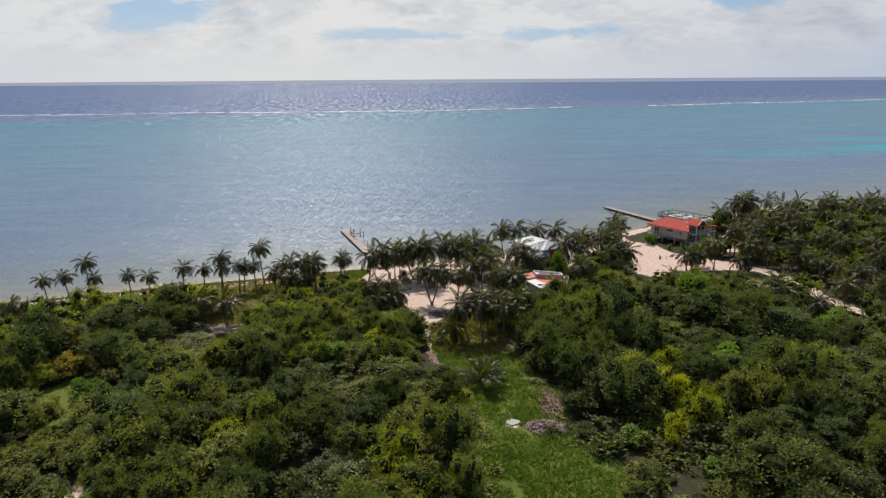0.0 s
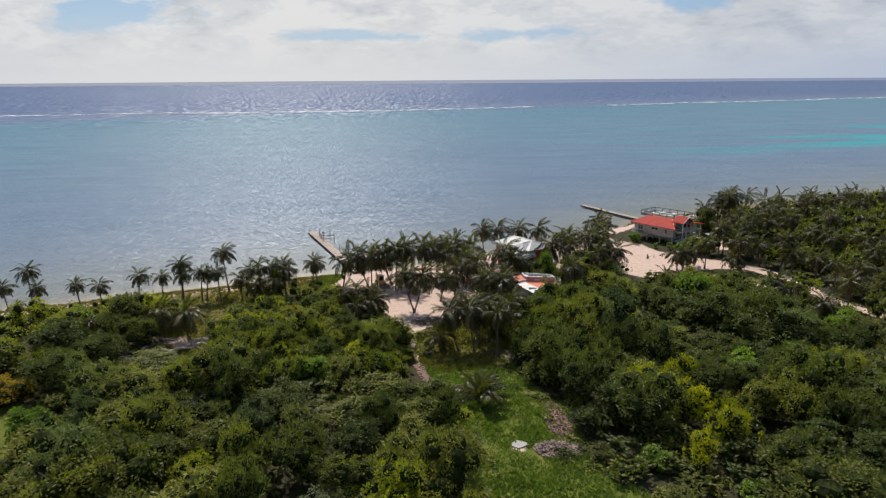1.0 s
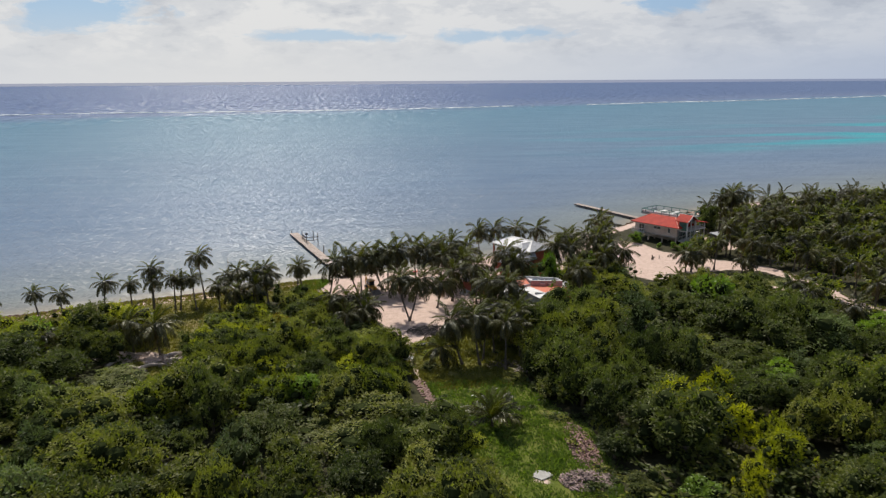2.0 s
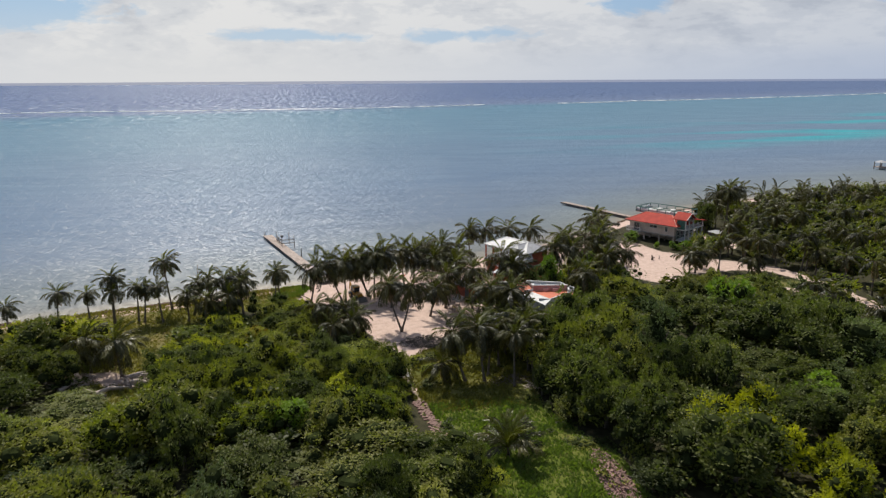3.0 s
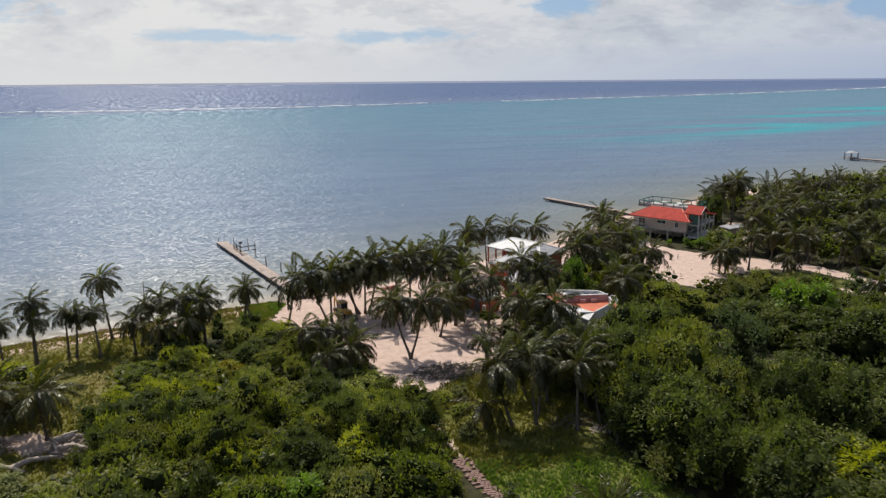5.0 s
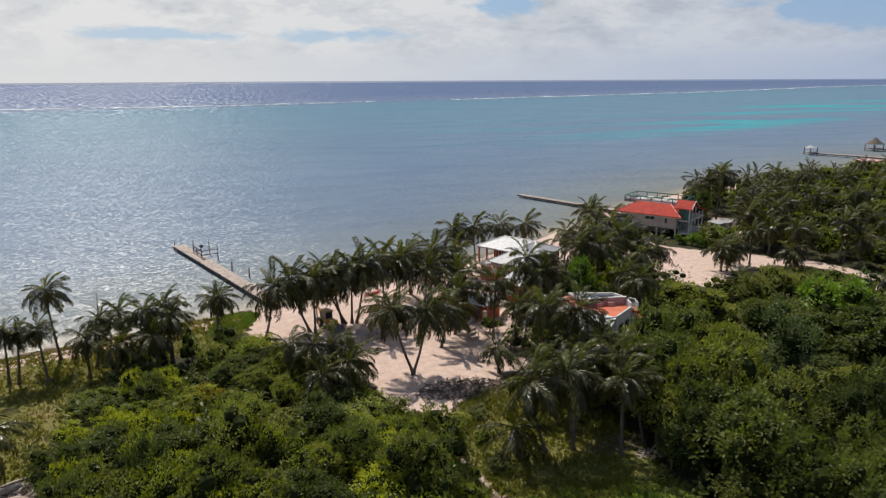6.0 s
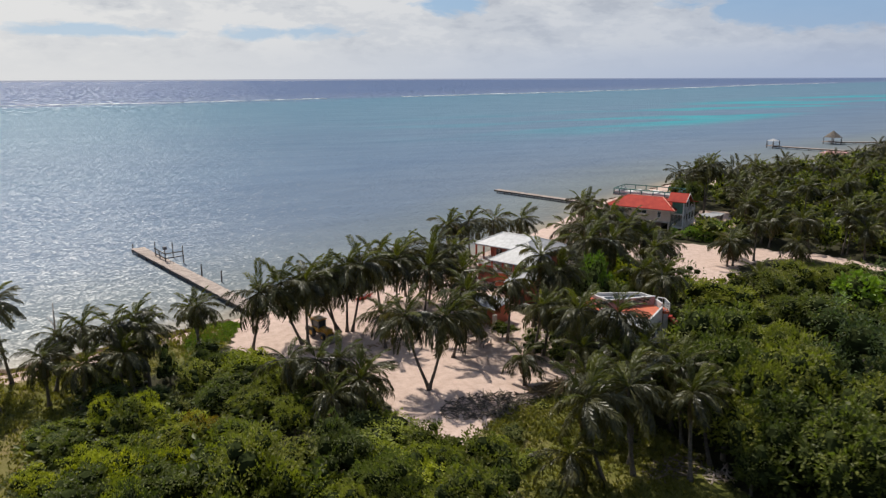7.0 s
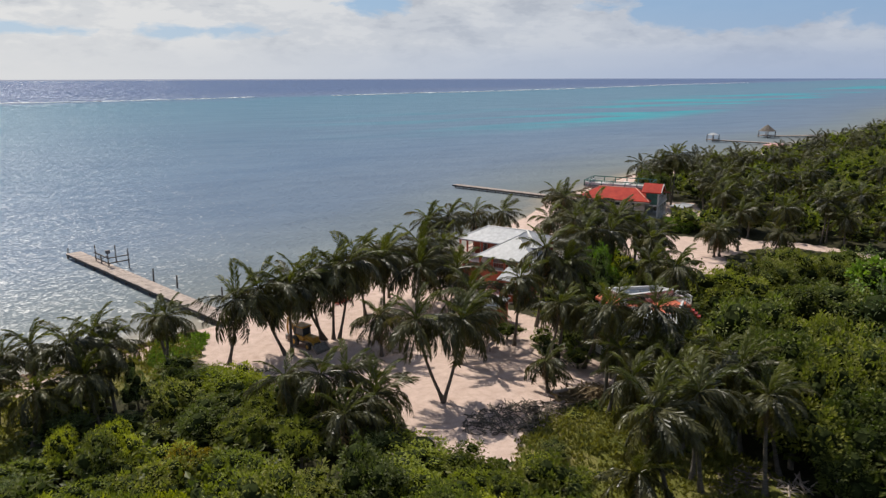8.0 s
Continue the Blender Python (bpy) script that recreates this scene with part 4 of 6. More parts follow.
# ---- coconut palms ----
def frond_mesh(name, mat, seed, length, droop, pairs=42, leaf=0.85, wide=0.085, hang=0.5, sparse=0.0):
    """A feather frond that starts at the origin along +x and bends down."""
    rng = np.random.default_rng(seed)
    n = 8
    s = np.linspace(0, 1, n)
    ang = -droop * s ** 1.35
    step = length / (n - 1)
    X = np.r_[0, np.cumsum(np.cos(ang[:-1]) * step)]
    Z = np.r_[0, np.cumsum(np.sin(ang[:-1]) * step)]
    rach = np.stack([X, rng.normal(0, 0.03, n).cumsum(), Z], 1)
    pieces = [tube_arrays([tuple(p) for p in rach], [0.045 * (1 - 0.85 * k) + 0.006 for k in s], 3)]
    V = []
    for k in range(pairs):
        u = 0.12 + 0.88 * (k + 0.5) / pairs
        p = np.array([np.interp(u, s, rach[:, j]) for j in range(3)])
        a = np.interp(u, s, ang)
        fwd, up = np.array([math.cos(a), 0, math.sin(a)]), np.array([-math.sin(a), 0, math.cos(a)])
        size = leaf * (math.sin(math.pi * (0.17 + 0.76 * u)) ** 0.7) * rng.uniform(0.75, 1.15)
        for side in (-1, 1):
            if rng.random() < sparse:
                continue
            out = np.array([0, side, 0])
            d = rng.uniform(0.7, 1.15) * fwd + rng.uniform(0.4, 0.75) * out + up * rng.uniform(-0.1, 0.3)
            d /= np.linalg.norm(d)
            mid = p + d * size * 0.5 - np.array([0, 0, 0.16 * hang * size])
            tip = p + d * size * (1 - 0.3 * hang) - np.array([0, 0, hang * size * rng.uniform(0.6, 1.25)])
            w = np.cross(d, up) + 0.5 * rng.normal(size=3)
            w = w / np.linalg.norm(w) * wide * 0.5
            V += [p, mid + w, tip, mid - w]
    pieces.append((np.array(V), np.arange(len(V)).reshape(-1, 4)))
    VV, QQ = joined(pieces)
    return quads(name, VV, QQ, [mat])


FRONDS_UP = [frond_mesh("frond", FROND_NEW, 1 + k, 3.0, 0.85, leaf=0.85, wide=0.08, hang=0.3) for k in range(2)]
FRONDS_MID = [frond_mesh("frond", FROND, 5 + k, 3.5, 0.85 + 0.22 * k, leaf=1.05, wide=0.09, hang=0.6 + 0.12 * k, sparse=0.06) for k in range(4)]
FRONDS_LOW = [frond_mesh("frond", FROND, 12 + k, 3.4, 0.6 + 0.2 * k, leaf=1.05, wide=0.09, hang=0.9, sparse=0.06) for k in range(3)]
FRONDS_DRY = [frond_mesh("frond", FROND_DRY, 20 + k, 2.8, 0.6, hang=0.8, wide=0.085, sparse=0.3) for k in range(2)]
COCONUT = quads("coconut", *ball((0, 0, 0), 0.13, 1.15, 4), [HUSK], smooth=True)


def palm_trunk(dx, dy, h, base=0.155, top=0.085):
    """A ringed, leaning trunk that straightens towards the crown."""
    P, R = [], []
    for i in range(9):
        u = i / 8
        k = 1.6 * u - 0.6 * u * u
        P.append((dx * k, dy * k, h * u - 0.12 * (i == 0)))
        R.append(top + (base - top) * (1 - u) ** 1.3 + (0.10 * max(0, 1 - u * 8)))
    return tubes("trunk", PALM_BARK, [(P, R)], 8)


WIND = radians(-12)  # the sea breeze blows the fronds this way, from +x towards +y


def crown_plan(rng, size, count, young=False):
    """Mesh and pose of each frond of a palm's crown, swept a little by the wind."""
    plan = []
    turn = rng.uniform(0, 6.28)
    for k in range(count):
        u = k / (count - 1)
        az = turn + k * 2.399 + rng.uniform(-0.25, 0.25)
        az -= 0.42 * math.sin(az - WIND)
        el = radians(70 - 134 * u ** 0.85) + rng.uniform(-0.2, 0.2)
        el += 0.16 * math.cos(az - WIND) * (1 - u)
        if young:
            el = radians(84 - 66 * u) + rng.uniform(-0.12, 0.12)
        pool = FRONDS_UP if u < 0.2 else FRONDS_MID if u < 0.62 else FRONDS_LOW
        if young:
            pool = FRONDS_UP if u < 0.3 else FRONDS_MID[:2]
        elif u > 0.86 and rng.random() < 0.5:
            pool, el = FRONDS_DRY, radians(-70) + rng.uniform(-0.2, 0.15)
        s = 1.1 * size * rng.uniform(0.82, 1.12)
        q = Euler((0, 0, az)).to_matrix() @ Euler((rng.uniform(-0.5, 0.5), -el, 0)).to_matrix()
        plan.append((rng.choice(pool), Matrix.LocRotScale((0.05 * math.cos(az), 0.05 * math.sin(az), 0), q.to_quaternion(), (s, s, s))))
    return plan


def coconut_palm(rng, x, y, h, hub=None, size=1.0, count=28, label="", young=False):
    """A palm that stands at (x, y); hub is the place of its crown."""
    hx, hy = hub if hub else (x + rng.uniform(-0.9, 0.9), y + rng.uniform(-0.9, 0.9))
    ob = empty("coconut_palm", pose(x, y, 0))
    part("trunk", palm_trunk(hx - x, hy - y, h), ob)
    top = Matrix.Translation((hx - x, hy - y, h))
    for me, m in crown_plan(rng, size, count, young):
        part("frond", me, ob, at=top @ m)
    if rng.random() < 0.6 and not young:
        for k in range(4):
            a = k * 1.6 + rng.uniform(-0.3, 0.3)
            part("coconut", COCONUT, ob, at=top @ Matrix.Translation((0.24 * math.cos(a), 0.24 * math.sin(a), -0.24 - 0.1 * (k % 2))))
    return tagged(ob, label or "tall coconut palm with a leaning grey trunk and drooping fronds", "palm tree", "coconut palms")


PALMS_TWO = [  # foot, crown and height of palms that stand free on the sand
    (-2.1, 122.0, -3.9, 123.1, 6.7), (-2.3, 121.9, -0.8, 121.6, 6.7), (-15.4, 137.3, -14.4, 137.2, 5.9), (-10.4, 137.2, -12.3, 137.8, 6.4), (-9.9, 136.9, -9.9, 136.9, 6.5),
    (-6.3, 139.4, -7.6, 138.0, 6.7), (-5.3, 138.9, -5.2, 138.7, 7.0), (-4.8, 138.7, -3.6, 138.6, 7.3), (-6.0, 139.0, -8.2, 139.6, 6.3), (-2.9, 132.6, -3.1, 132.5, 3.9),
    (-20.0, 139.0, -20.8, 139.8, 4.6), (6.0, 119.7, 5.8, 119.9, 2.6), (-36.4, 137.2, -36.8, 136.2, 7.9), (6.1, 104.1, 5.4, 104.3, 6.6), (3.9, 104.5, 2.4, 104.7, 6.1),
    ]
PALMS_CLEARING = [(1.6, 142.8, 6.4), (3.8, 147.4, 6.2), (6.3, 143.7, 7.0), (9.2, 144.8, 5.7), (4.4, 140.0, 5.8), (5.5, 131.4, 5.3), (-0.4, 144.6, 6.2), (8.0, 138.6, 5.4)]
PALMS_LOW = [(-14.0, 123.3, 4.1), (-11.9, 121.9, 4.3), (-10.1, 121.8, 4.2), (-9.1, 118.8, 3.5), (-11.6, 117.8, 3.1), (-8.4, 120.6, 3.3), (1.1, 104.2, 2.6)]
PALMS_WEST = [(-72.3, 121.9, 5.5), (-68.9, 122.7, 6.0), (-67.1, 127.4, 7.5), (-64.9, 125.3, 5.0), (-58.5, 125.3, 5.5), (-54.3, 124.5, 5.5), (-64.5, 118.0, 4.0), (-51.3, 111.5, 3.5), (-57.7, 113.1, 3.5),
              (-48.6, 126.8, 6.4), (-45.8, 129.2, 5.5), (-42.3, 129.0, 7.7), (-41.9, 128.1, 6.0), (-39.6, 131.3, 5.7), (-36.8, 131.4, 5.5), (-38.6, 131.7, 5.1), (-70.2, 108.8, 5.0), (-64.6, 110.2, 4.5)]
PALMS_BEACH = [(-29.6, 131.6, 6.4), (-27.2, 130.6, 6.4), (-31.6, 133.3, 5.2), (-24.9, 130.6, 5.8), (-26.4, 128.8, 4.6), (-25.6, 133.2, 6.2), (-32.6, 130.6, 4.4), (-29.4, 128.4, 4.2), (-20.3, 135.0, 5.9)]
PALMS_HOUSE = [(12.9, 155.2, 7.0), (16.4, 156.4, 7.0), (21.2, 158.3, 6.5), (25.4, 157.9, 6.5), (30.8, 154.6, 5.6), (42.0, 168.2, 6.5), (40.0, 163.2, 6.5), (3.1, 127.4, 4.5), (29.4, 147.1, 7.0), (14.2, 132.0, 8.2),
               (9.0, 128.6, 6.8), (15.2, 130.0, 7.0), (24.4, 138.8, 7.5), (27.2, 137.8, 7.5), (35.3, 142.1, 6.5), (25.4, 126.2, 6.3), (25.6, 129.7, 6.0), (33.6, 143.8, 7.6),
               (38.5, 154.7, 7.0), (16.8, 132.4, 6.0), (33.0, 137.4, 6.0), (36.5, 147.5, 6.5), (34.0, 151.0, 6.5), (38.0, 141.5, 5.5)]
PALMS_PATH = [(9.3, 122.9, 6.0), (11.4, 125.0, 5.0), (12.4, 121.4, 5.4), (9.2, 116.6, 7.6), (11.5, 114.3, 7.8), (8.4, 114.4, 5.2), (10.6, 113.4, 5.3), (11.3, 106.3, 6.3), (10.0, 111.0, 4.7), (7.1, 105.8, 5.1), (12.2, 109.2, 5.6), (9.2, 102.6, 6.3), (6.3, 110.8, 4.8),
              (11.4, 104.0, 5.2), (12.6, 112.0, 5.7), (8.4, 108.4, 5.6)]
PALMS_ROAD = [(51.2, 144.0, 3.8), (52.6, 144.6, 3.4), (62.3, 142.4, 3.0), (55.6, 147.4, 3.3), (44.4, 131.7, 3.0), (60.8, 123.2, 4.0), (58.5, 116.3, 4.5), (73.4, 142.8, 6.0), (65.9, 150.6, 4.5), (67.4, 153.5, 5.0), (75.8, 123.9, 5.5),
              (76.5, 116.6, 5.5), (61.8, 110.5, 4.0), (66.7, 156.3, 5.0), (76.8, 177.3, 9.6), (78.4, 180.0, 9.0), (75.4, 179.6, 8.4), (82.8, 150.7, 6.0), (84.3, 145.3, 6.0), (79.4, 162.9, 6.0), (85.6, 134.3, 6.0), (69.5, 147.0, 4.2), (73.0, 140.0, 4.6), (74.6, 134.6, 4.6),
              (65.0, 155.3, 6.5), (70.2, 154.6, 7.0), (75.5, 169.3, 6.4), (85.2, 172.9, 6.6), (64.0, 143.4, 6.0), (72.7, 142.7, 6.5), (92.7, 159.8, 7.5), (102.8, 184.2, 7.2), (83.4, 160.0, 7.5), (112.1, 179.2, 7.0), (58.3, 146.2, 5.5), (119.8, 176.0, 7.2)]


def plant_palms():
    rng = random.Random(21)
    for x, y, hx, hy, h in PALMS_TWO:
        coconut_palm(rng, x, y, h, (hx, hy), (0.8 if x < -16 else 1.18 if y > 136 else 1.06) * (0.56 + 0.045 * h) if h > 3 else 0.6)
    for group, lean in ((PALMS_CLEARING, 1), (PALMS_WEST, 1), (PALMS_BEACH, 1), (PALMS_HOUSE, 1), (PALMS_PATH, 1), (PALMS_ROAD, 0.5)):
        for x, y, h in group:
            coconut_palm(rng, x + lean * rng.uniform(-1, 1), y + lean * rng.uniform(-1, 1), h, (x, y), (0.66 if group is PALMS_WEST else 0.84 if group is PALMS_BEACH else 0.84 if group is PALMS_PATH or (group is PALMS_ROAD and h > 5.4 and h < 9) else 1.2 if group is PALMS_CLEARING else 1.0) * (0.64 + 0.035 * h + rng.uniform(-0.07, 0.07)), rng.randint(26, 31))
    coconut_palm(rng, 5.1, 87.3, 0.9, (5.0, 87.2), 1.02, 22, "spreading young coconut palm in the grass clearing", True)
    for x, y, h in ((-37.0, 112.0, 4.4), (-41.0, 113.7, 4.2)):
        coconut_palm(rng, x + 0.5, y - 0.3, h, (x, y), 1.05, 25, "coconut palm over driftwood in the dry clearing")
    for x, y, h in PALMS_LOW:
        coconut_palm(rng, x + rng.uniform(-0.5, 0.5), y + 0.2, h, (x, y), 0.76, 21, "young coconut palm with a short trunk and arching fronds")
    # the belt of palms along the shore to the east, farther off
    for x, y in scatter(15, 68, 135, 112, 200, 400, lambda x, y: 5.5, lambda P: (shore_distance(P) < -22) & (zone(OPEN_GROUND, P) < -1.2))[:38]:
        coconut_palm(rng, x, y, rng.uniform(4.5, 6.5), None, rng.uniform(0.8, 0.95), 17)
    belt = scatter(9, 66, 300, 130, 300, 2600, lambda x, y: 4.2 + 0.006 * x, lambda P: (shore_distance(P) < np.where(P[:, 0] > 95, -15, -9)) & (shore_distance(P) > -36) & (zone(PADS + SAND, P) < -0.5))
    crowns = [[(me, m) for me, m in crown_plan(rng, 0.98, 15)] for k in range(4)]
    meshes = []
    for plan in crowns:
        pieces = []
        for me, m in plan:
            v = np.empty(len(me.vertices) * 3, np.float32)
            me.vertices.foreach_get("co", v)
            q = np.empty(len(me.loops), np.int32)
            me.loops.foreach_get("vertex_index", q)
            a = np.array(m)
            pieces.append((v.reshape(-1, 3) @ a[:3, :3].T + a[:3, 3], q.reshape(-1, 4)))
        meshes.append(quads("crown", *joined(pieces), [FROND]))
    trunks = [palm_trunk(rng.uniform(-1, 1), rng.uniform(-1, 1), 1.0) for k in range(3)]
    for x, y in belt[:84]:
        h, a = rng.uniform(4.5, 7) if x < 100 else rng.uniform(3.4, 5.2), rng.uniform(0, 6.28)
        ob = empty("coconut_palm", pose(x, y, 0, 0, 0, math.degrees(a)))
        dx, dy = rng.uniform(-1, 1), rng.uniform(-1, 1)
        part("trunk", palm_trunk(dx, dy, h), ob)
        part("crown", rng.choice(meshes), ob, at=Matrix.Translation((dx, dy, h)))
        tagged(ob, "distant coconut palm in the belt along the shore", "palm tree", "palms along the shore")


plant_palms()


# ---- piers ----
def pier(name, start, end, width, label, gap=3.2, boards=True, top=0.35):
    a, b = Vector((*start, 0)), Vector((*end, 0))
    length = (b - a).length
    ob = empty(name, Matrix.Translation(a) @ Matrix.Rotation(math.atan2(b.y - a.y, b.x - a.x), 4, "Z"))
    rng = random.Random(len(label))
    step = 0.26 if boards else 1.0
    n = int(length / step)
    items = []
    for i in range(n):
        e = rng.uniform(-0.05, 0.05)
        items.append((i * step + 0.012, (i + 1) * step - 0.012, -width / 2 + e, width / 2 + rng.uniform(-0.05, 0.05), top - 0.06 + rng.uniform(-0.012, 0.012), top + rng.uniform(-0.012, 0.012)))
    tagged(part("deck", boxes("deck", DECK_WOOD, items), ob, "weathered pinkish deck boards"), kind="stuff")
    for s in (-1, 1):
        part("side_beam", boxes("side_beam", PILE_WOOD, [(0, length, s * (width / 2 - 0.16) - 0.07, s * (width / 2 - 0.16) + 0.07, top - 0.38, top - 0.075)]), ob)
    post = tubes("post", PILE_WOOD, [([(0, 0, -2.4), (0, 0, top - 0.08)], [0.13, 0.12])], 8)
    for i in range(int(length / gap) + 1):
        for s in (-1, 1):
            part("post", post, ob, at=pose(min(i * gap + 0.3, length - 0.2), s * (width / 2 - 0.2), 0))
    return tagged(ob, label, "pier")


main_pier = pier("pier", (-13.25, 148.3), (-27.25, 187.7), 1.95, "weathered timber pier with pinkish boards running out over the water")
pier("pier", (63.0, 192.0), (51.0, 219.3), 1.6, "narrow grey timber pier beyond the palms", 2.2)
pier("pier", (203, 250), (193.5, 273), 2.0, "long far pier with a white-roofed shelter", 4, False, 0.5)
pier("pier", (250, 266), (228, 276), 2.0, "far pier on posts with a thatched hut", 4, False, 0.5)


def lift_frame(x, y, turn):
    """The bare posts and rails of an old boat lift beside the pier."""
    ob = empty("boat_lift", pose(x, y, 0, 0, 0, turn))
    post = tubes("post", PILE_WOOD, [([(0, 0, -2.2), (0.05, 0.02, 2.3)], [0.09, 0.075])], 7)
    for px, py, s in ((0, 0, 1), (4.2, 0, 0.9), (0, 2.6, 0.95), (4.2, 2.6, 1.1), (2.1, 2.7, 0.7)):
        part("post", post, ob, at=Matrix.LocRotScale((px, py, 0), None, (1, 1, s)))
    for z in (0.7, 1.4):
        part("rail", boxes("rail", PILE_WOOD, [(-0.3, 4.6, 2.55, 2.68, z, z + 0.12)]), ob)
        part("rail", boxes("rail", PILE_WOOD, [(-0.06, 0.06, -0.1, 2.8, z, z + 0.12)]), ob)
    part("brace", tubes("brace", PILE_WOOD, [([(0, 2.6, 1.9), (2.2, 2.66, 0.9), (4.2, 2.6, 1.7)], [0.05, 0.05, 0.05])], 6), ob)
    part("winch_box", boxes("winch_box", DARK_TRIM, [(-0.25, 0.25, 2.35, 2.85, 2.1, 2.55)], 0.04), ob)
    tagged(ob, "dark weathered posts and rails of a disused boat lift", "boat lift")


lift_frame(-20.6, 177.6, 109)
for x, y, h in ((-18.6, 167.2, 1.8), (-16.2, 165.0, 1.2), (-12.4, 156.8, 1.4), (-11.0, 157.6, 1.2), (-27.9, 188.2, 0.9)):
    tagged(new("mooring_post", tubes("mooring_post", PILE_WOOD, [([(x, y, -2), (x + 0.06, y, h)], [0.11, 0.09])], 8)), "dark upright mooring post standing in the shallows", "post", "posts by the pier")


def thatched_hut(x, y, r, z0, h, mat, label):
    ob = empty("pier_hut", pose(x, y, 0))
    part("platform", boxes("platform", DECK_WOOD, [(-r, r, -r, r, z0 - 0.25, z0)]), ob)
    for sx in (-1, 1):
        for sy in (-1, 1):
            part("post", tubes("post", PILE_WOOD, [([(sx * r * 0.85, sy * r * 0.85, -2), (sx * r * 0.85, sy * r * 0.85, z0 + 1.8)], [0.2, 0.17])], 7), ob)
    bm = bmesh.new()
    bmesh.ops.create_cone(bm, segments=10, radius1=r * 1.25, radius2=0.15, depth=h, cap_ends=True, matrix=Matrix.Translation((0, 0, z0 + 1.7 + h / 2)))
    part("roof", mesh_of(bm, "roof", mat), ob)
    tagged(ob, label, "hut")


thatched_hut(227.6, 276.6, 2.6, 0.62, 2.6, THATCH, "round thatched hut on posts at a pier head")
thatched_hut(193.4, 273.6, 1.8, 0.62, 0.8, WHITE_ROOF, "small white-roofed shelter at a pier head")


# ---- houses ----
def hip_roof(name, mat, x0, x1, y0, y1, eave, ridge, inset, thick=0.14):
    """A hipped roof: four slopes over a rectangle, the ridge along y."""
    bm = bmesh.new()
    xm = (x0 + x1) / 2
    c = [bm.verts.new(p) for p in ((x0, y0, eave), (x1, y0, eave), (x1, y1, eave), (x0, y1, eave))]
    r = [bm.verts.new((xm, y0 + inset, ridge)), bm.verts.new((xm, y1 - inset, ridge))]
    lo = [bm.verts.new((v.co.x, v.co.y, v.co.z - thick)) for v in c]
    for f in ((c[0], c[1], r[0]), (c[1], c[2], r[1], r[0]), (c[2], c[3], r[1]), (c[3], c[0], r[0], r[1])):
        bm.faces.new(f)
    for i in range(4):
        bm.faces.new((c[i], lo[i], lo[(i + 1) % 4], c[(i + 1) % 4]))
    bm.faces.new(lo[::-1])
    return mesh_of(bm, name, mat)


def hip_lines(x0, x1, y0, y1, eave, ridge, inset):
    xm = (x0 + x1) / 2
    a, b = (xm, y0 + inset, ridge), (xm, y1 - inset, ridge)
    return [(a, b), ((x0, y0, eave), a), ((x1, y0, eave), a), ((x0, y1, eave), b), ((x1, y1, eave), b)]


def roof_caps(ob, mat, lines, r=0.09):
    for a, b in lines:
        part("ridge_cap", tubes("ridge_cap", mat, [([a, b], [r, r])], 6), ob)


def window(ob, name, x, y, z, w, h, along, face, frame_mat=None):
    """A window in a wall: frame, sill and pane. along: 'x' or 'y'; face: which way it looks (-1 or 1)."""
    fm = frame_mat or WHITE
    d = 0.06 * face
    def bx(a0, a1, z0, z1, near, deep):
        lo, hi = sorted((near, deep))
        return (a0, a1, lo, hi, z0, z1) if along == "x" else (lo, hi, a0, a1, z0, z1)
    c, wall = (x, y) if along == "x" else (y, x)
    a0, a1 = c - w / 2, c + w / 2
    fr = part(name, boxes(name, fm, [bx(a0 - 0.07, a0, z, z + h, wall, wall + d), bx(a1, a1 + 0.07, z, z + h, wall, wall + d), bx(a0 - 0.07, a1 + 0.07, z + h, z + h + 0.07, wall, wall + d),
                                     bx(c - 0.025, c + 0.025, z, z + h, wall, wall + d * 0.9)]), ob)
    part("pane", boxes("pane", GLASS, [bx(a0, a1, z, z + h, wall, wall + d * 0.35)]), fr, "dark reflecting glass")
    part("sill", boxes("sill", fm, [bx(a0 - 0.1, a1 + 0.1, z - 0.08, z, wall, wall + d * 1.8)]), fr)


def railing(ob, pts, z0, z1, mat, gap=0.32, post=0.04, name="railing", bars=True):
    """A railing along points: posts, top and bottom rail, balusters."""
    for (ax, ay), (bx, by) in zip(pts[:-1], pts[1:]):
        L = math.hypot(bx - ax, by - ay)
        rail = part(name, tubes("railing", mat, [([(ax, ay, z1), (bx, by, z1)], [post, post])], 5), ob)
        part("bottom_rail", tubes("bottom_rail", mat, [([(ax, ay, z0 + 0.12), (bx, by, z0 + 0.12)], [post * 0.8, post * 0.8])], 5), rail)
        n = max(1, int(L / gap))
        for i in range(n + 1):
            k = i / n
            big = i in (0, n) or not bars
            if not bars and i % 4 and i != n:
                continue
            part("baluster", tubes("baluster", mat, [([(ax + (bx - ax) * k, ay + (by - ay) * k, z0), (ax + (bx - ax) * k, ay + (by - ay) * k, z1)], [post * (1.1 if big else 0.6)] * 2)], 5), rail)


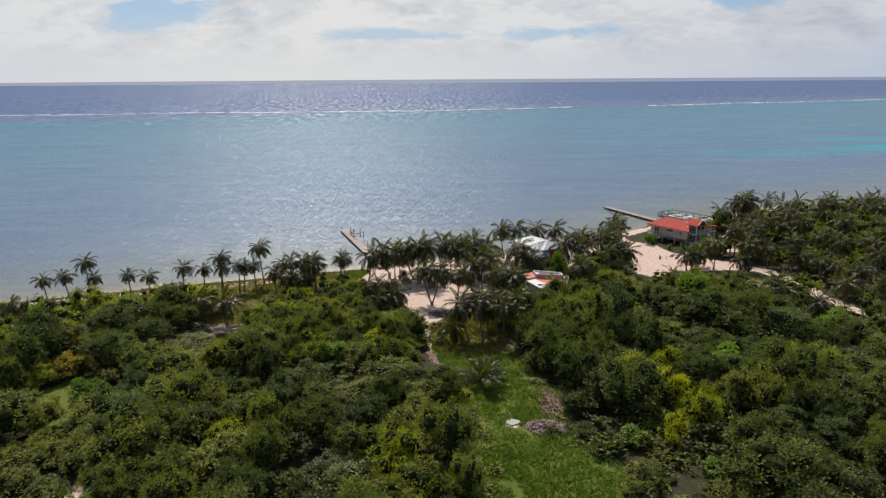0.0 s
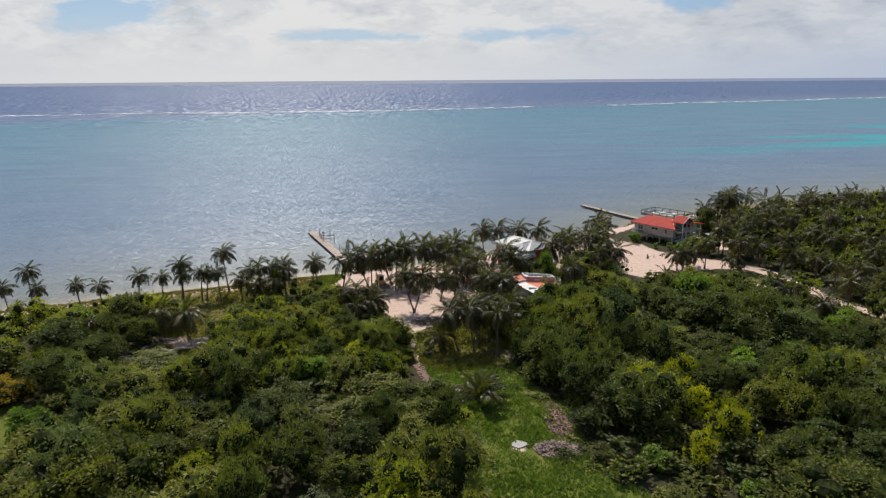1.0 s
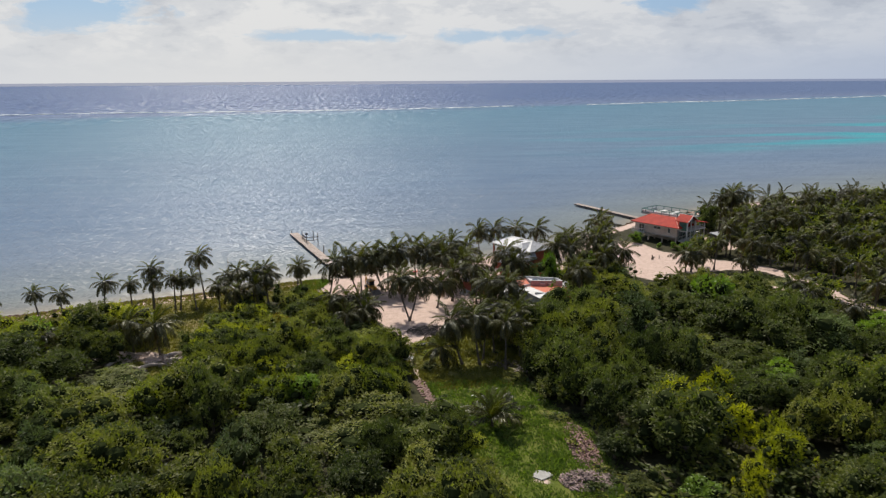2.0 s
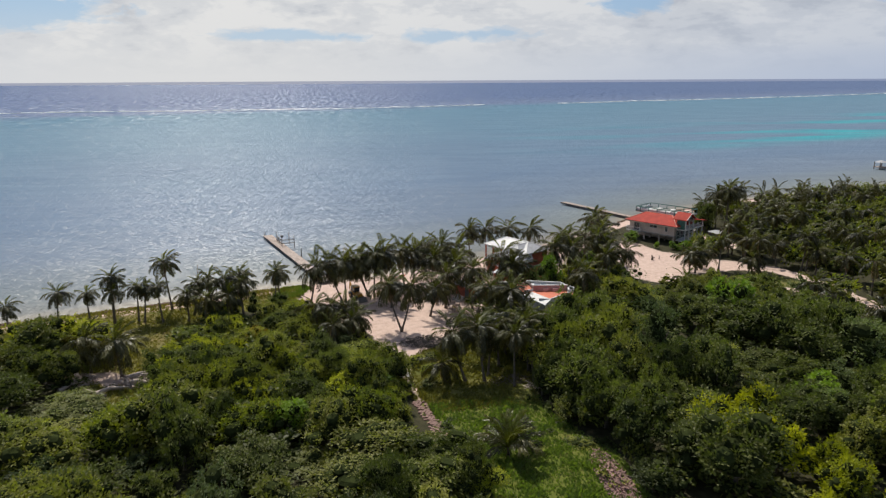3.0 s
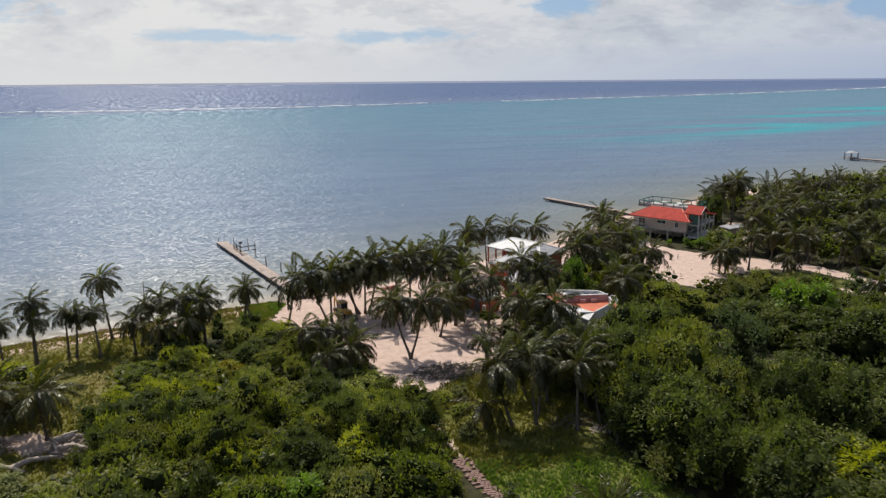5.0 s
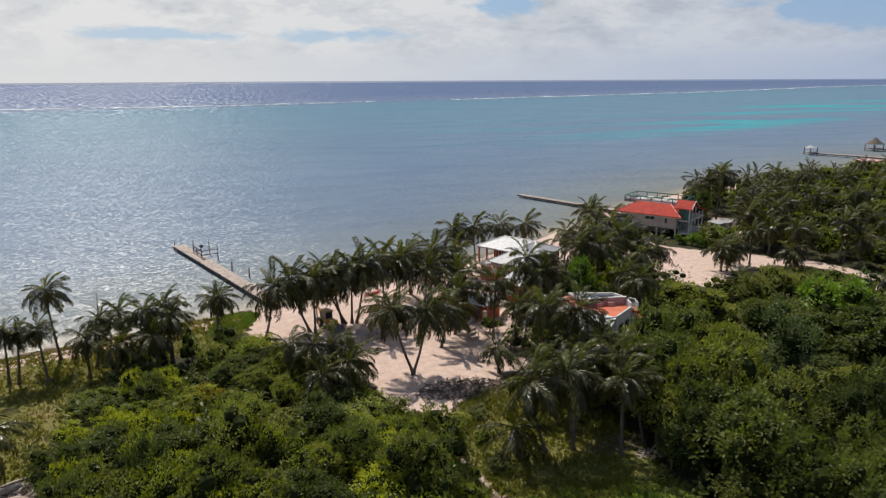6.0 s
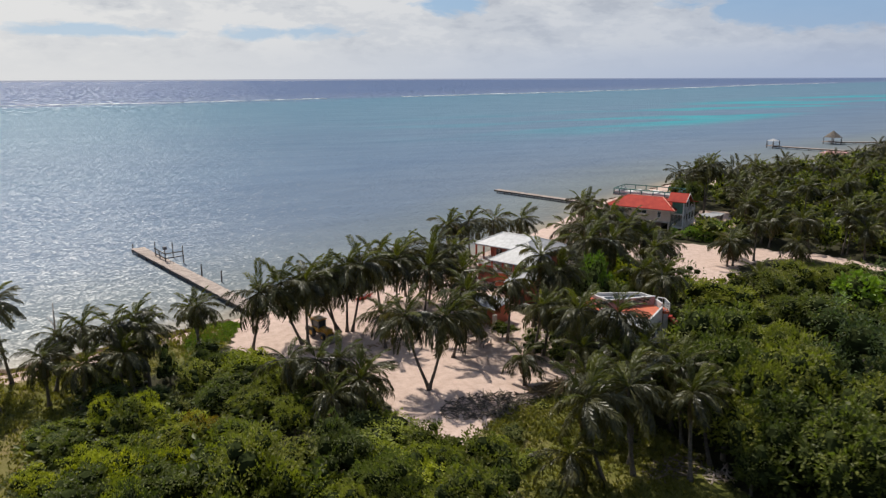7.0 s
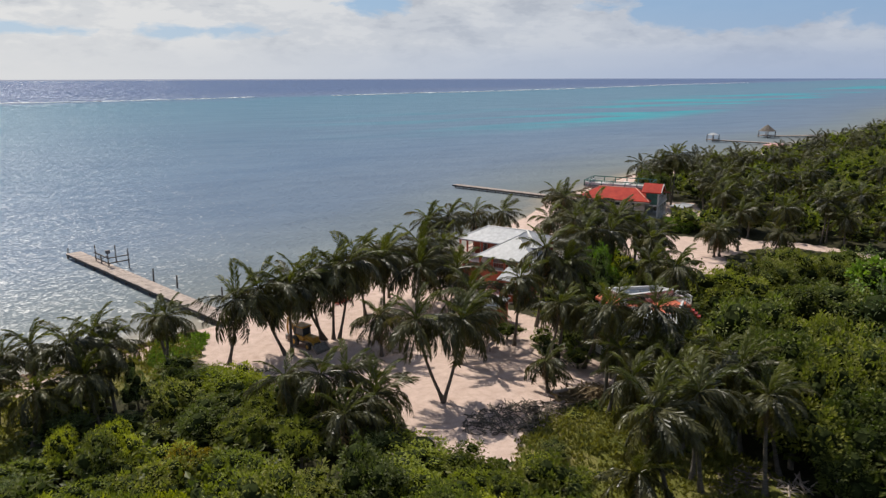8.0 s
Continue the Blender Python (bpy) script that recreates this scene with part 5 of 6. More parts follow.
def stilt_house():
    """The cream house on posts with a red hipped roof, a roof terrace and a two-storey gallery."""
    ob = empty("stilt_house", pose(58.7, 165.3, 0, 0, 0, 35.2))
    post = boxes("stilt", CREAM, [(-0.14, 0.14, -0.14, 0.14, -0.3, 1.6)], 0.02)
    for x in (0.75, 3.2, 5.8):
        for y in (0.8, 4.2, 7.8, 11.2):
            part("stilt", post, ob, at=pose(x, y, 0))
    part("floor_slab", boxes("floor_slab", CONCRETE, [(0.5, 10, 0.5, 11.5, 1.58, 1.78)]), ob)
    part("lower_wall", boxes("lower_wall", CREAM, [(4.2, 9.7, 3.0, 11.3, -0.2, 1.58)]), ob, "cream rendered lower rooms below the floor")
    part("wall", boxes("wall", CREAM, [(0.6, 0.82, 0.6, 11.4, 1.783, 3.95), (0.82, 6.2, 0.6, 0.82, 1.783, 3.95), (6.0, 6.2, 0.82, 11.4, 1.783, 3.95), (0.82, 6.0, 11.2, 11.4, 1.783, 3.95)]), ob, "cream rendered outer wall")
    for y, w, z, h in ((9.6, 1.3, 1.85, 1.85), (5.6, 1.7, 2.95, 0.55), (2.5, 0.5, 2.5, 1.0)):
        window(ob, "window", 0.6, y, z, w, h, "y", -1)
    window(ob, "window", 2.2, 0.6, 2.6, 0.9, 1.0, "x", -1)
    part("balcony", boxes("balcony", CONCRETE, [(-0.5, 0.6, 8.4, 11.6, 1.62, 1.78)]), ob)
    railing(ob, [(0.55, 8.4), (-0.48, 8.4), (-0.48, 11.55), (0.55, 11.55)], 1.78, 2.65, WHITE)
    R = (-0.25, 6.6, -0.35, 12.1, 4.02, 5.65, 3.1)
    part("roof", hip_roof("roof", RED_ROOF, *R), ob, "red hipped roof with pale ridge caps")
    roof_caps(ob, surfaces_cap, hip_lines(*R[:6], R[6]))
    part("fascia", boxes("fascia", CREAM, [(-0.24, -0.16, -0.33, 12.08, 3.72, 3.88), (-0.16, 6.5, -0.33, -0.25, 3.72, 3.88)]), ob)
    # terrace
    part("terrace_wall", boxes("terrace_wall", CREAM, [(6.23, 9.8, 2.2, 11.4, 1.783, 5.2)]), ob)
    part("terrace_deck", boxes("terrace_deck", CONCRETE, [(3.9, 10.0, 0.6, 12.2, 5.203, 5.4)]), ob, "pale concrete roof terrace")
    part("parapet", boxes("parapet", WHITE, [(4.05, 4.2, 1.0, 12.0, 5.403, 5.95), (4.2, 9.85, 11.85, 12.0, 5.403, 5.95)]), ob)
    railing(ob, [(9.9, 0.7), (4.0, 0.7), (4.0, 12.1), (9.9, 12.1), (9.9, 0.7)], 5.4, 6.4, DARK_GREEN, 0.5, 0.085, "terrace_railing", False)
    for x, y, a in ((5.9, 9.6, 8), (7.8, 8.7, -12), (6.4, 5.2, 5), (8.4, 5.6, 20)):
        part("sunshade_panel", boxes("sunshade_panel", WHITE, [(-0.85, 0.85, -0.5, 0.5, 5.75, 5.83)], 0.02), ob, at=pose(x, y, 0, 0, 0, a))
        part("panel_leg", boxes("panel_leg", WHITE, [(-0.7, -0.62, -0.04, 0.04, 5.4, 5.75), (0.62, 0.7, -0.04, 0.04, 5.4, 5.75)]), ob, at=pose(x, y, 0, 0, 0, a))
    part("stair_flank", slab("stair_flank", WHITE, [(5.4, 3.4, 6.5), (5.55, 3.4, 6.5), (5.55, 5.2, 5.45), (5.4, 5.2, 5.45)], 0.25), ob)
    # gallery tower at the south-east corner
    for x in (1.3, 2.8, 4.5):
        part("gallery_post", boxes("gallery_post", WHITE, [(x - 0.11, x + 0.11, -1.55, -1.33, -0.2, 5.35)], 0.02), ob)
    for x in (6.6, 8.6):
        part("gallery_post", boxes("gallery_post", WHITE, [(x - 0.1, x + 0.1, -1.5, -1.3, -0.2, 4.35)], 0.02), ob)
    for z in (0.75, 3.1):
        part("gallery_floor", boxes("gallery_floor", WHITE, [(1.1, 8.9, -1.6, 0.55, z, z + 0.2)]), ob)
    part("gallery_wall", boxes("gallery_wall", DARK_GREEN, [(1.4, 8.6, 0.56, 0.58, 0.95, 3.1), (1.4, 4.4, 0.56, 0.58, 3.3, 5.3), (1.32, 1.4, -1.3, 0.56, 3.32, 5.3)]), ob, "dark green screened gallery wall")
    for x in (2.1, 3.6, 5.6, 7.6):
        window(ob, "gallery_window", x, 0.55, 1.1, 0.95, 1.7, "x", -1)
    for x in (2.1, 3.6):
        window(ob, "gallery_window", x, 0.55, 3.45, 0.95, 1.6, "x", -1)
    part("core_wall", boxes("core_wall", CREAM, [(6.25, 8.8, 0.6, 2.15, 0.0, 4.3)]), ob)
    railing(ob, [(1.3, -1.48), (4.5, -1.48), (8.7, -1.48)], 3.3, 4.1, WHITE, 0.4, 0.035)
    railing(ob, [(1.3, -1.48), (4.5, -1.48), (8.7, -1.48)], 0.95, 1.75, WHITE, 0.4, 0.035)
    for s, (e, k) in enumerate((((0.75, 5.45), (2.72, 6.75)), ((4.75, 5.45), (2.68, 6.75)))):
        part("gable_roof", slab("gable_roof", RED_ROOF, [(e[0], -2.0, e[1]), (k[0], -2.0, k[1]), (k[0], 1.3, k[1]), (e[0], 1.3, e[1])], 0.14), ob, "steep red gable roof")
    part("gable_wall", prism("gable_wall", DARK_TRIM, [(1.2, -1.35), (4.4, -1.35), (4.4, 1.1), (1.2, 1.1)], 5.3, 5.5), ob)
    bm = bmesh.new()
    for y in (-1.3, 1.15):
        bm.faces.new([bm.verts.new(p) for p in ((1.1, y, 5.5), (4.4, y, 5.5), (2.7, y, 6.58))])
    part("gable_panel", mesh_of(bm, "gable_panel", DARK_TRIM), ob)
    for a, b in (((0.75, -2.0, 5.47), (2.7, -2.0, 6.77)), ((4.75, -2.0, 5.47), (2.7, -2.0, 6.77))):
        part("verge_board", tubes("verge_board", WHITE, [([a, b], [0.07, 0.07])], 4), ob)
    part("wing_roof", slab("wing_roof", RED_ROOF, [(4.6, -1.9, 5.25), (9.5, -1.9, 4.4), (9.5, 2.4, 4.4), (4.6, 2.4, 5.25)], 0.14), ob, "low red lean-to roof")
    part("steps", boxes("steps", CONCRETE, [(3.2, 4.4, -2.1 - 0.28 * i, -1.8 - 0.28 * i + 0.02, -0.2, 0.75 - 0.17 * i) for i in range(5)]), ob)
    tagged(ob, "cream house on stilts with a red hipped roof and green-railed terrace", "house")


surfaces_cap = surface("pale_ridge_cap", (0.62, 0.25, 0.18), (0.5, 0.18, 0.12), 0.6)
stilt_house()


def white_roof_house():
    """The orange-red house with white metal roofs and open verandas."""
    ob = empty("beach_house", pose(19.3, 151.3, 0, 0, 0, 31.7))
    part("lower_wall", boxes("lower_wall", ORANGE_RED, [(-2.6, 2.6, -7.5, 2.2, -0.2, 2.35)]), ob, "orange-red rendered lower storey")
    part("floor_slab", boxes("floor_slab", WHITE, [(-3.0, 2.7, -7.7, 2.6, 2.353, 2.55)]), ob)
    part("upper_wall", boxes("upper_wall", ORANGE_RED, [(-1.2, 2.5, -7.4, -0.6, 2.553, 5.0), (0.4, 2.5, -0.6, 2.1, 2.553, 5.0)]), ob, "orange-red upper storey set back behind the veranda")
    for x, y in ((-2.8, 2.4), (-2.8, -0.6), (-1.0, 2.4), (0.9, 2.4), (2.5, 2.4), (-2.8, -5.4), (-2.8, -7.5), (2.6, -7.5)):
        part("veranda_post", boxes("veranda_post", ORANGE_RED, [(x - 0.1, x + 0.1, y - 0.1, y + 0.1, 2.55, 5.02)], 0.02), ob)
    railing(ob, [(-2.85, -0.7), (-2.85, 2.45), (2.6, 2.45)], 2.55, 3.4, WHITE, 0.3, 0.04)
    R = (-3.1, 3.1, -8.0, 2.7, 5.1, 6.35, 2.7)
    part("roof", hip_roof("roof", WHITE_ROOF, *R), ob, "white metal hipped roof with pale seams")
    roof_caps(ob, WHITE, hip_lines(*R))
    part("ceiling_board", boxes("ceiling_board", ORANGE_RED, [(-2.95, 2.95, -7.8, 2.5, 4.88, 4.94)]), ob)
    for y in (-2.2, -5.2):
        window(ob, "window", 2.5, y, 3.3, 1.2, 1.1, "y", 1)
    window(ob, "window", 0.4, 0.8, 2.6, 0.9, 1.9, "y", -1)
    # projecting wing
    part("wing_wall", boxes("wing_wall", ORANGE_RED, [(-4.8, -2.63, -7.6, -1.9, -0.2, 2.35), (-4.6, -4.4, -7.5, -2.0, 2.55, 3.1)]), ob)
    part("wing_floor", boxes("wing_floor", WHITE, [(-5.3, -3.01, -8.2, -1.5, 2.36, 2.54)]), ob)
    for y in (-8.0, -6.4, -4.8, -3.2, -1.6):
        part("veranda_post", boxes("veranda_post", ORANGE_RED, [(-5.2, -5.0, y - 0.1, y + 0.1, 2.54, 3.9)], 0.02), ob)
    railing(ob, [(-3.0, -1.55), (-5.15, -1.55), (-5.15, -8.1)], 2.54, 3.3, WHITE, 0.3, 0.04)
    bm = bmesh.new()
    v = [bm.verts.new(p) for p in ((-5.6, -8.8, 3.95), (-5.6, -1.2, 3.95), (-2.5, -5.2, 6.15), (-0.05, -5.25, 6.33), (-2.0, -8.8, 3.95), (-2.0, -1.2, 3.95))]
    lo = [bm.verts.new((-5.6, -8.8, 3.82)), bm.verts.new((-5.6, -1.2, 3.82)), bm.verts.new((-2.0, -1.2, 3.82)), bm.verts.new((-2.0, -8.8, 3.82))]
    for f in ((v[0], v[2], v[1]), (v[0], v[4], v[3], v[2]), (v[1], v[2], v[3], v[5]), (v[0], v[1], lo[1], lo[0]), (v[1], v[5], lo[2], lo[1]), (v[4], v[0], lo[0], lo[3]), (lo[0], lo[1], lo[2], lo[3])):
        bm.faces.new(f)
    part("wing_roof", mesh_of(bm, "wing_roof", WHITE_ROOF), ob, "white metal hipped wing roof")
    roof_caps(ob, WHITE, [((-5.6, -8.8, 3.95), (-2.5, -5.2, 6.15)), ((-5.6, -1.2, 3.95), (-2.5, -5.2, 6.15)), ((-2.5, -5.2, 6.15), (-0.1, -5.25, 6.33))], 0.06)
    part("porch_roof", slab("porch_roof", WHITE_ROOF, [(-8.8, -9.0, 2.5), (-8.8, -5.6, 2.5), (-5.5, -5.6, 3.3), (-5.5, -9.0, 3.3)], 0.12), ob, "white lean-to porch roof")
    part("porch_wall", boxes("porch_wall", ORANGE_RED, [(-8.4, -4.85, -8.8, -5.8, -0.2, 2.3)]), ob)
    window(ob, "porch_window", -8.4, -7.2, 0.9, 1.0, 1.1, "y", -1)
    tagged(ob, "orange-red beach house with white hipped metal roofs and open verandas", "house")
    # the annex in front, with its awning and steps
    an = empty("annex", pose(10.2, 136.6, 0, 0, 0, 31.7))
    part("wall", boxes("wall", ORANGE_RED, [(-1.0, 1.6, -1.8, 2.6, -0.2, 1.9)]), an, "orange-red rendered wall")
    part("awning", slab("awning", WHITE_ROOF, [(-1.6, -2.0, 2.0), (-1.6, 2.8, 2.0), (1.8, 2.8, 2.35), (1.8, -2.0, 2.35)], 0.08), an, "pale grey sheet awning")
    part("arch", tubes("arch", WHITE, [([(-1.1, 2.9 + 0.5 * math.cos(a), 1.9 + 0.9 * math.sin(a)) for a in np.linspace(0, math.pi, 9)], [0.07] * 9)], 6), an)
    part("door", boxes("door", DARK_TRIM, [(-1.05, -1.003, -0.6, 0.3, 0, 1.75)]), an)
    part("pillar", boxes("pillar", CREAM, [(-2.1, -1.7, -2.4, -2.0, -0.2, 1.6)], 0.03), an)
    for i in range(4):
        part("step", boxes("step", CONCRETE, [(-2.4 - 0.3 * i, -2.1 - 0.3 * i, -0.9, 0.9, -0.2, 0.62 - 0.155 * i)]), an)
    tagged(an, "small orange-red annex with a pale awning and concrete steps", "annex")


white_roof_house()


def terrace_house():
    """The small many-sided house with an orange roof terrace behind white parapets."""
    ox, oy = 18.2, 119.0
    ob = empty("terrace_house", pose(ox, oy, 0))
    def loc(points):
        return [(x - ox, y - oy, *z) for x, y, *z in points]
    def wall_run(name, mat, a, b, z0, z1, thick, label=""):
        (ax, ay), (bx, by) = loc([a, b])
        L, t = math.hypot(bx - ax, by - ay), math.atan2(by - ay, bx - ax)
        return part(name, boxes(name, mat, [(0, L, -thick / 2, thick / 2, z0, z1)], 0.015), ob, label, at=pose(ax, ay, 0, 0, 0, math.degrees(t)))
    body = [(15.0, 122.2), (16.5, 118.9), (18.2, 118.5), (21.5, 121.0), (21.9, 122.8), (21.3, 124.4), (16.6, 126.0), (15.0, 124.9)]
    part("wall", prism("wall", WHITE, loc(body), -0.2, 4.6), ob, "white rendered walls")
    deck = [(15.3, 122.3), (16.7, 119.2), (18.2, 118.75), (21.3, 121.1), (21.6, 122.5), (17.0, 123.1)]
    part("terrace_floor", prism("terrace_floor", TERRACE, loc(deck), 4.604, 4.74), ob, "orange painted terrace floor")
    for a, b, z in (((18.2, 118.6), (21.45, 121.05), 4.98), ((21.5, 121.1), (21.8, 122.5), 5.3), ((16.6, 119.0), (18.2, 118.6), 4.95)):
        wall_run("parapet", WHITE, a, b, 4.603, z, 0.18)
    wall_run("pink_parapet", PINK, (16.9, 123.2), (21.7, 122.6), 4.603, 5.5, 0.16, "faded pink parapet wall")
    wall_run("coping", WHITE, (16.85, 123.21), (21.75, 122.6), 5.503, 5.59, 0.26)
    for k in (0.35, 0.62):
        x, y = 16.9 + 4.8 * k, 123.2 - 0.6 * k
        part("coping_block", boxes("coping_block", PINK, [(-0.35, 0.35, -0.22, 0.22, 4.75, 5.15)], 0.02), ob, at=pose(x - ox, y - 0.3 - oy, 0, 0, 0, -7))
    rear = [(17.0, 123.35), (21.6, 122.75), (21.25, 124.3), (16.65, 125.9)]
    part("rear_roof", prism("rear_roof", WHITE, loc(rear), 4.603, 5.2), ob)
    for a, b in (((21.65, 122.8), (21.3, 124.35)), ((21.25, 124.4), (16.6, 126.0)), ((16.6, 125.9), (16.9, 123.5))):
        wall_run("rear_edge", WHITE, a, b, 5.203, 5.5, 0.2)
    for i in range(4):
        k = (i + 0.5) / 4
        x, y = 17.3 + 3.7 * k, 124.45 - 0.98 * k
        part("roof_panel", boxes("roof_panel", SOLAR, [(-0.42, 0.42, -0.55, 0.55, 5.203, 5.3)], 0.01), ob, "dark glazed roof panel", at=pose(x - ox, y - oy, 0, 0, 0, -14))
    part("side_roof", slab("side_roof", TERRACE, loc([(15.0, 122.4, 4.85), (16.75, 123.2, 4.95), (16.45, 126.0, 5.2), (14.9, 125.2, 5.1)]), 0.2), ob, "sloping orange side roof")
    wall_run("side_edge", WHITE, (15.35, 122.45), (16.8, 123.15), 4.75, 5.06, 0.14)
    part("awning", slab("awning", WHITE, loc([(14.9, 121.6, 4.75), (17.0, 117.4, 4.45), (18.15, 118.5, 4.9), (16.4, 122.0, 4.97)]), 0.12), ob, "white sloping awning")
    wall_run("awning_wall", CONCRETE, (17.0, 117.55), (18.1, 118.45), -0.2, 4.35, 0.16, "grey rendered end wall")
    # landing and stair
    part("landing", prism("landing", TERRACE, loc([(21.52, 120.9), (22.0, 120.6), (22.5, 122.0), (21.95, 122.6)]), 4.3, 4.55), ob)
    part("landing_wall", prism("landing_wall", WHITE, loc([(21.6, 120.95), (21.95, 120.7), (22.4, 121.95), (21.97, 122.4)]), -0.2, 4.297), ob)
    railing(ob, [p[:2] for p in loc([(21.6, 120.8), (22.0, 120.6), (22.5, 122.0), (22.1, 122.6)])], 4.55, 5.4, WHITE, 0.2, 0.045)
    for i in range(3):
        part("stair_tread", boxes("stair_tread", RED_PLASTIC if i < 3 else TERRACE, [(-0.3, 0.3, -0.3, 0.0, 4.1 - 0.2 * i, 4.3 - 0.2 * i)]), ob, at=pose(21.7 - ox + 0.1 * i, 120.3 - oy - 0.27 * i, 0, 0, 0, 38))
    for k in (0.3, 0.7):
        x, y = 18.2 + 3.3 * k, 118.5 + 2.5 * k
        part("window", boxes("window", GLASS, [(-0.45, 0.45, -0.06, 0.03, 2.8, 3.8)]), ob, "dark window", at=pose(x - ox, y - oy, 0, 0, 0, 37))
    tagged(ob, "white many-sided house with an orange roof terrace and pink parapet", "house")


terrace_house()


def shed(x, y, turn, w, d, h, roof, wall, label):
    ob = empty("shed", pose(x, y, 0, 0, 0, turn))
    part("wall", boxes("wall", wall, [(-w / 2, w / 2, -d / 2, d / 2, -0.2, h)]), ob)
    part("roof", slab("roof", roof, [(-w / 2 - 0.2, -d / 2 - 0.2, h + 0.18), (w / 2 + 0.2, -d / 2 - 0.2, h + 0.18), (w / 2 + 0.2, d / 2 + 0.2, h + 0.32), (-w / 2 - 0.2, d / 2 + 0.2, h + 0.32)], 0.12), ob)
    part("door", boxes("door", DARK_TRIM, [(-0.4, 0.4, -d / 2 - 0.04, -d / 2, 0, min(1.9, h - 0.1))]), ob)
    tagged(ob, label, "shed")


shed(69.6, 168.6, 20, 2.4, 2.2, 1.6, WHITE_ROOF, DARK_TRIM, "small grey shed with a flat white roof")
shed(73.2, 170.6, 30, 2.6, 1.8, 1.2, WHITE_ROOF, CONCRETE, "low store with a pale sheet roof in the sandy yard")
shed(171, 228, 24, 8, 6, 3.0, PINK, CREAM, "low far house by the beach with a pinkish roof")
shed(146, 216, 24, 5, 4, 2.4, WHITE_ROOF, CREAM, "far low pale-roofed beach house")


def sun_deck(x, y, turn):
    """A raised deck with white rails and a short flight of steps, behind the beach house."""
    ob = empty("sun_deck", pose(x, y, 0, 0, 0, turn))
    part("floor", boxes("floor", DECK_WOOD, [(-1.6, 1.6, -1.3, 1.3, 1.75, 1.9)], 0.01), ob)
    for px in (-1.45, 1.45):
        for py in (-1.15, 1.15):
            part("post", boxes("post", WHITE, [(px - 0.08, px + 0.08, py - 0.08, py + 0.08, -0.2, 1.75)], 0.01), ob)
    railing(ob, [(1.5, -1.2), (-1.5, -1.2), (-1.5, 1.2), (1.5, 1.2)], 1.9, 2.8, WHITE, 0.26, 0.05)
    for i in range(6):
        part("step", boxes("step", WHITE, [(1.6 + 0.28 * i, 1.92 + 0.28 * i, -0.6, 0.6, 1.56 - 0.3 * i, 1.64 - 0.3 * i)]), ob)
    for s in (-0.62, 0.62):
        part("stringer", slab("stringer", WHITE, [(1.6, s - 0.04, 1.75), (3.4, s - 0.04, -0.1), (3.4, s + 0.04, -0.1), (1.6, s + 0.04, 1.75)], 0.2), ob)
        part("handrail", tubes("handrail", WHITE, [([(1.6, s, 2.75), (3.3, s, 1.0)], [0.04, 0.04])], 5), ob)
    tagged(ob, "raised timber deck with white railings and steps", "deck")


sun_deck(27.8, 147.2, 10)


# ---- things on the sand ----
def wheel(ob, x, y, r, w):
    """A wheel: tyre, rim and hub."""
    bm = bmesh.new()
    bmesh.ops.create_cone(bm, segments=18, radius1=r, radius2=r, depth=w, cap_ends=True, matrix=Matrix.Translation((x, y, r)) @ Matrix.Rotation(math.pi / 2, 4, "X"))
    bmesh.ops.bevel(bm, geom=[e for e in bm.edges if e.calc_face_angle(0) > 1], offset=w * 0.2, segments=2, affect="EDGES")
    t = part("wheel", mesh_of(bm, "wheel", RUBBER), ob)
    bm = bmesh.new()
    bmesh.ops.create_cone(bm, segments=14, radius1=r * 0.52, radius2=r * 0.45, depth=w * 1.06, cap_ends=True, matrix=Matrix.Translation((x, y, r)) @ Matrix.Rotation(math.pi / 2, 4, "X"))
    part("rim", mesh_of(bm, "rim", YELLOW), t, "yellow steel rim")


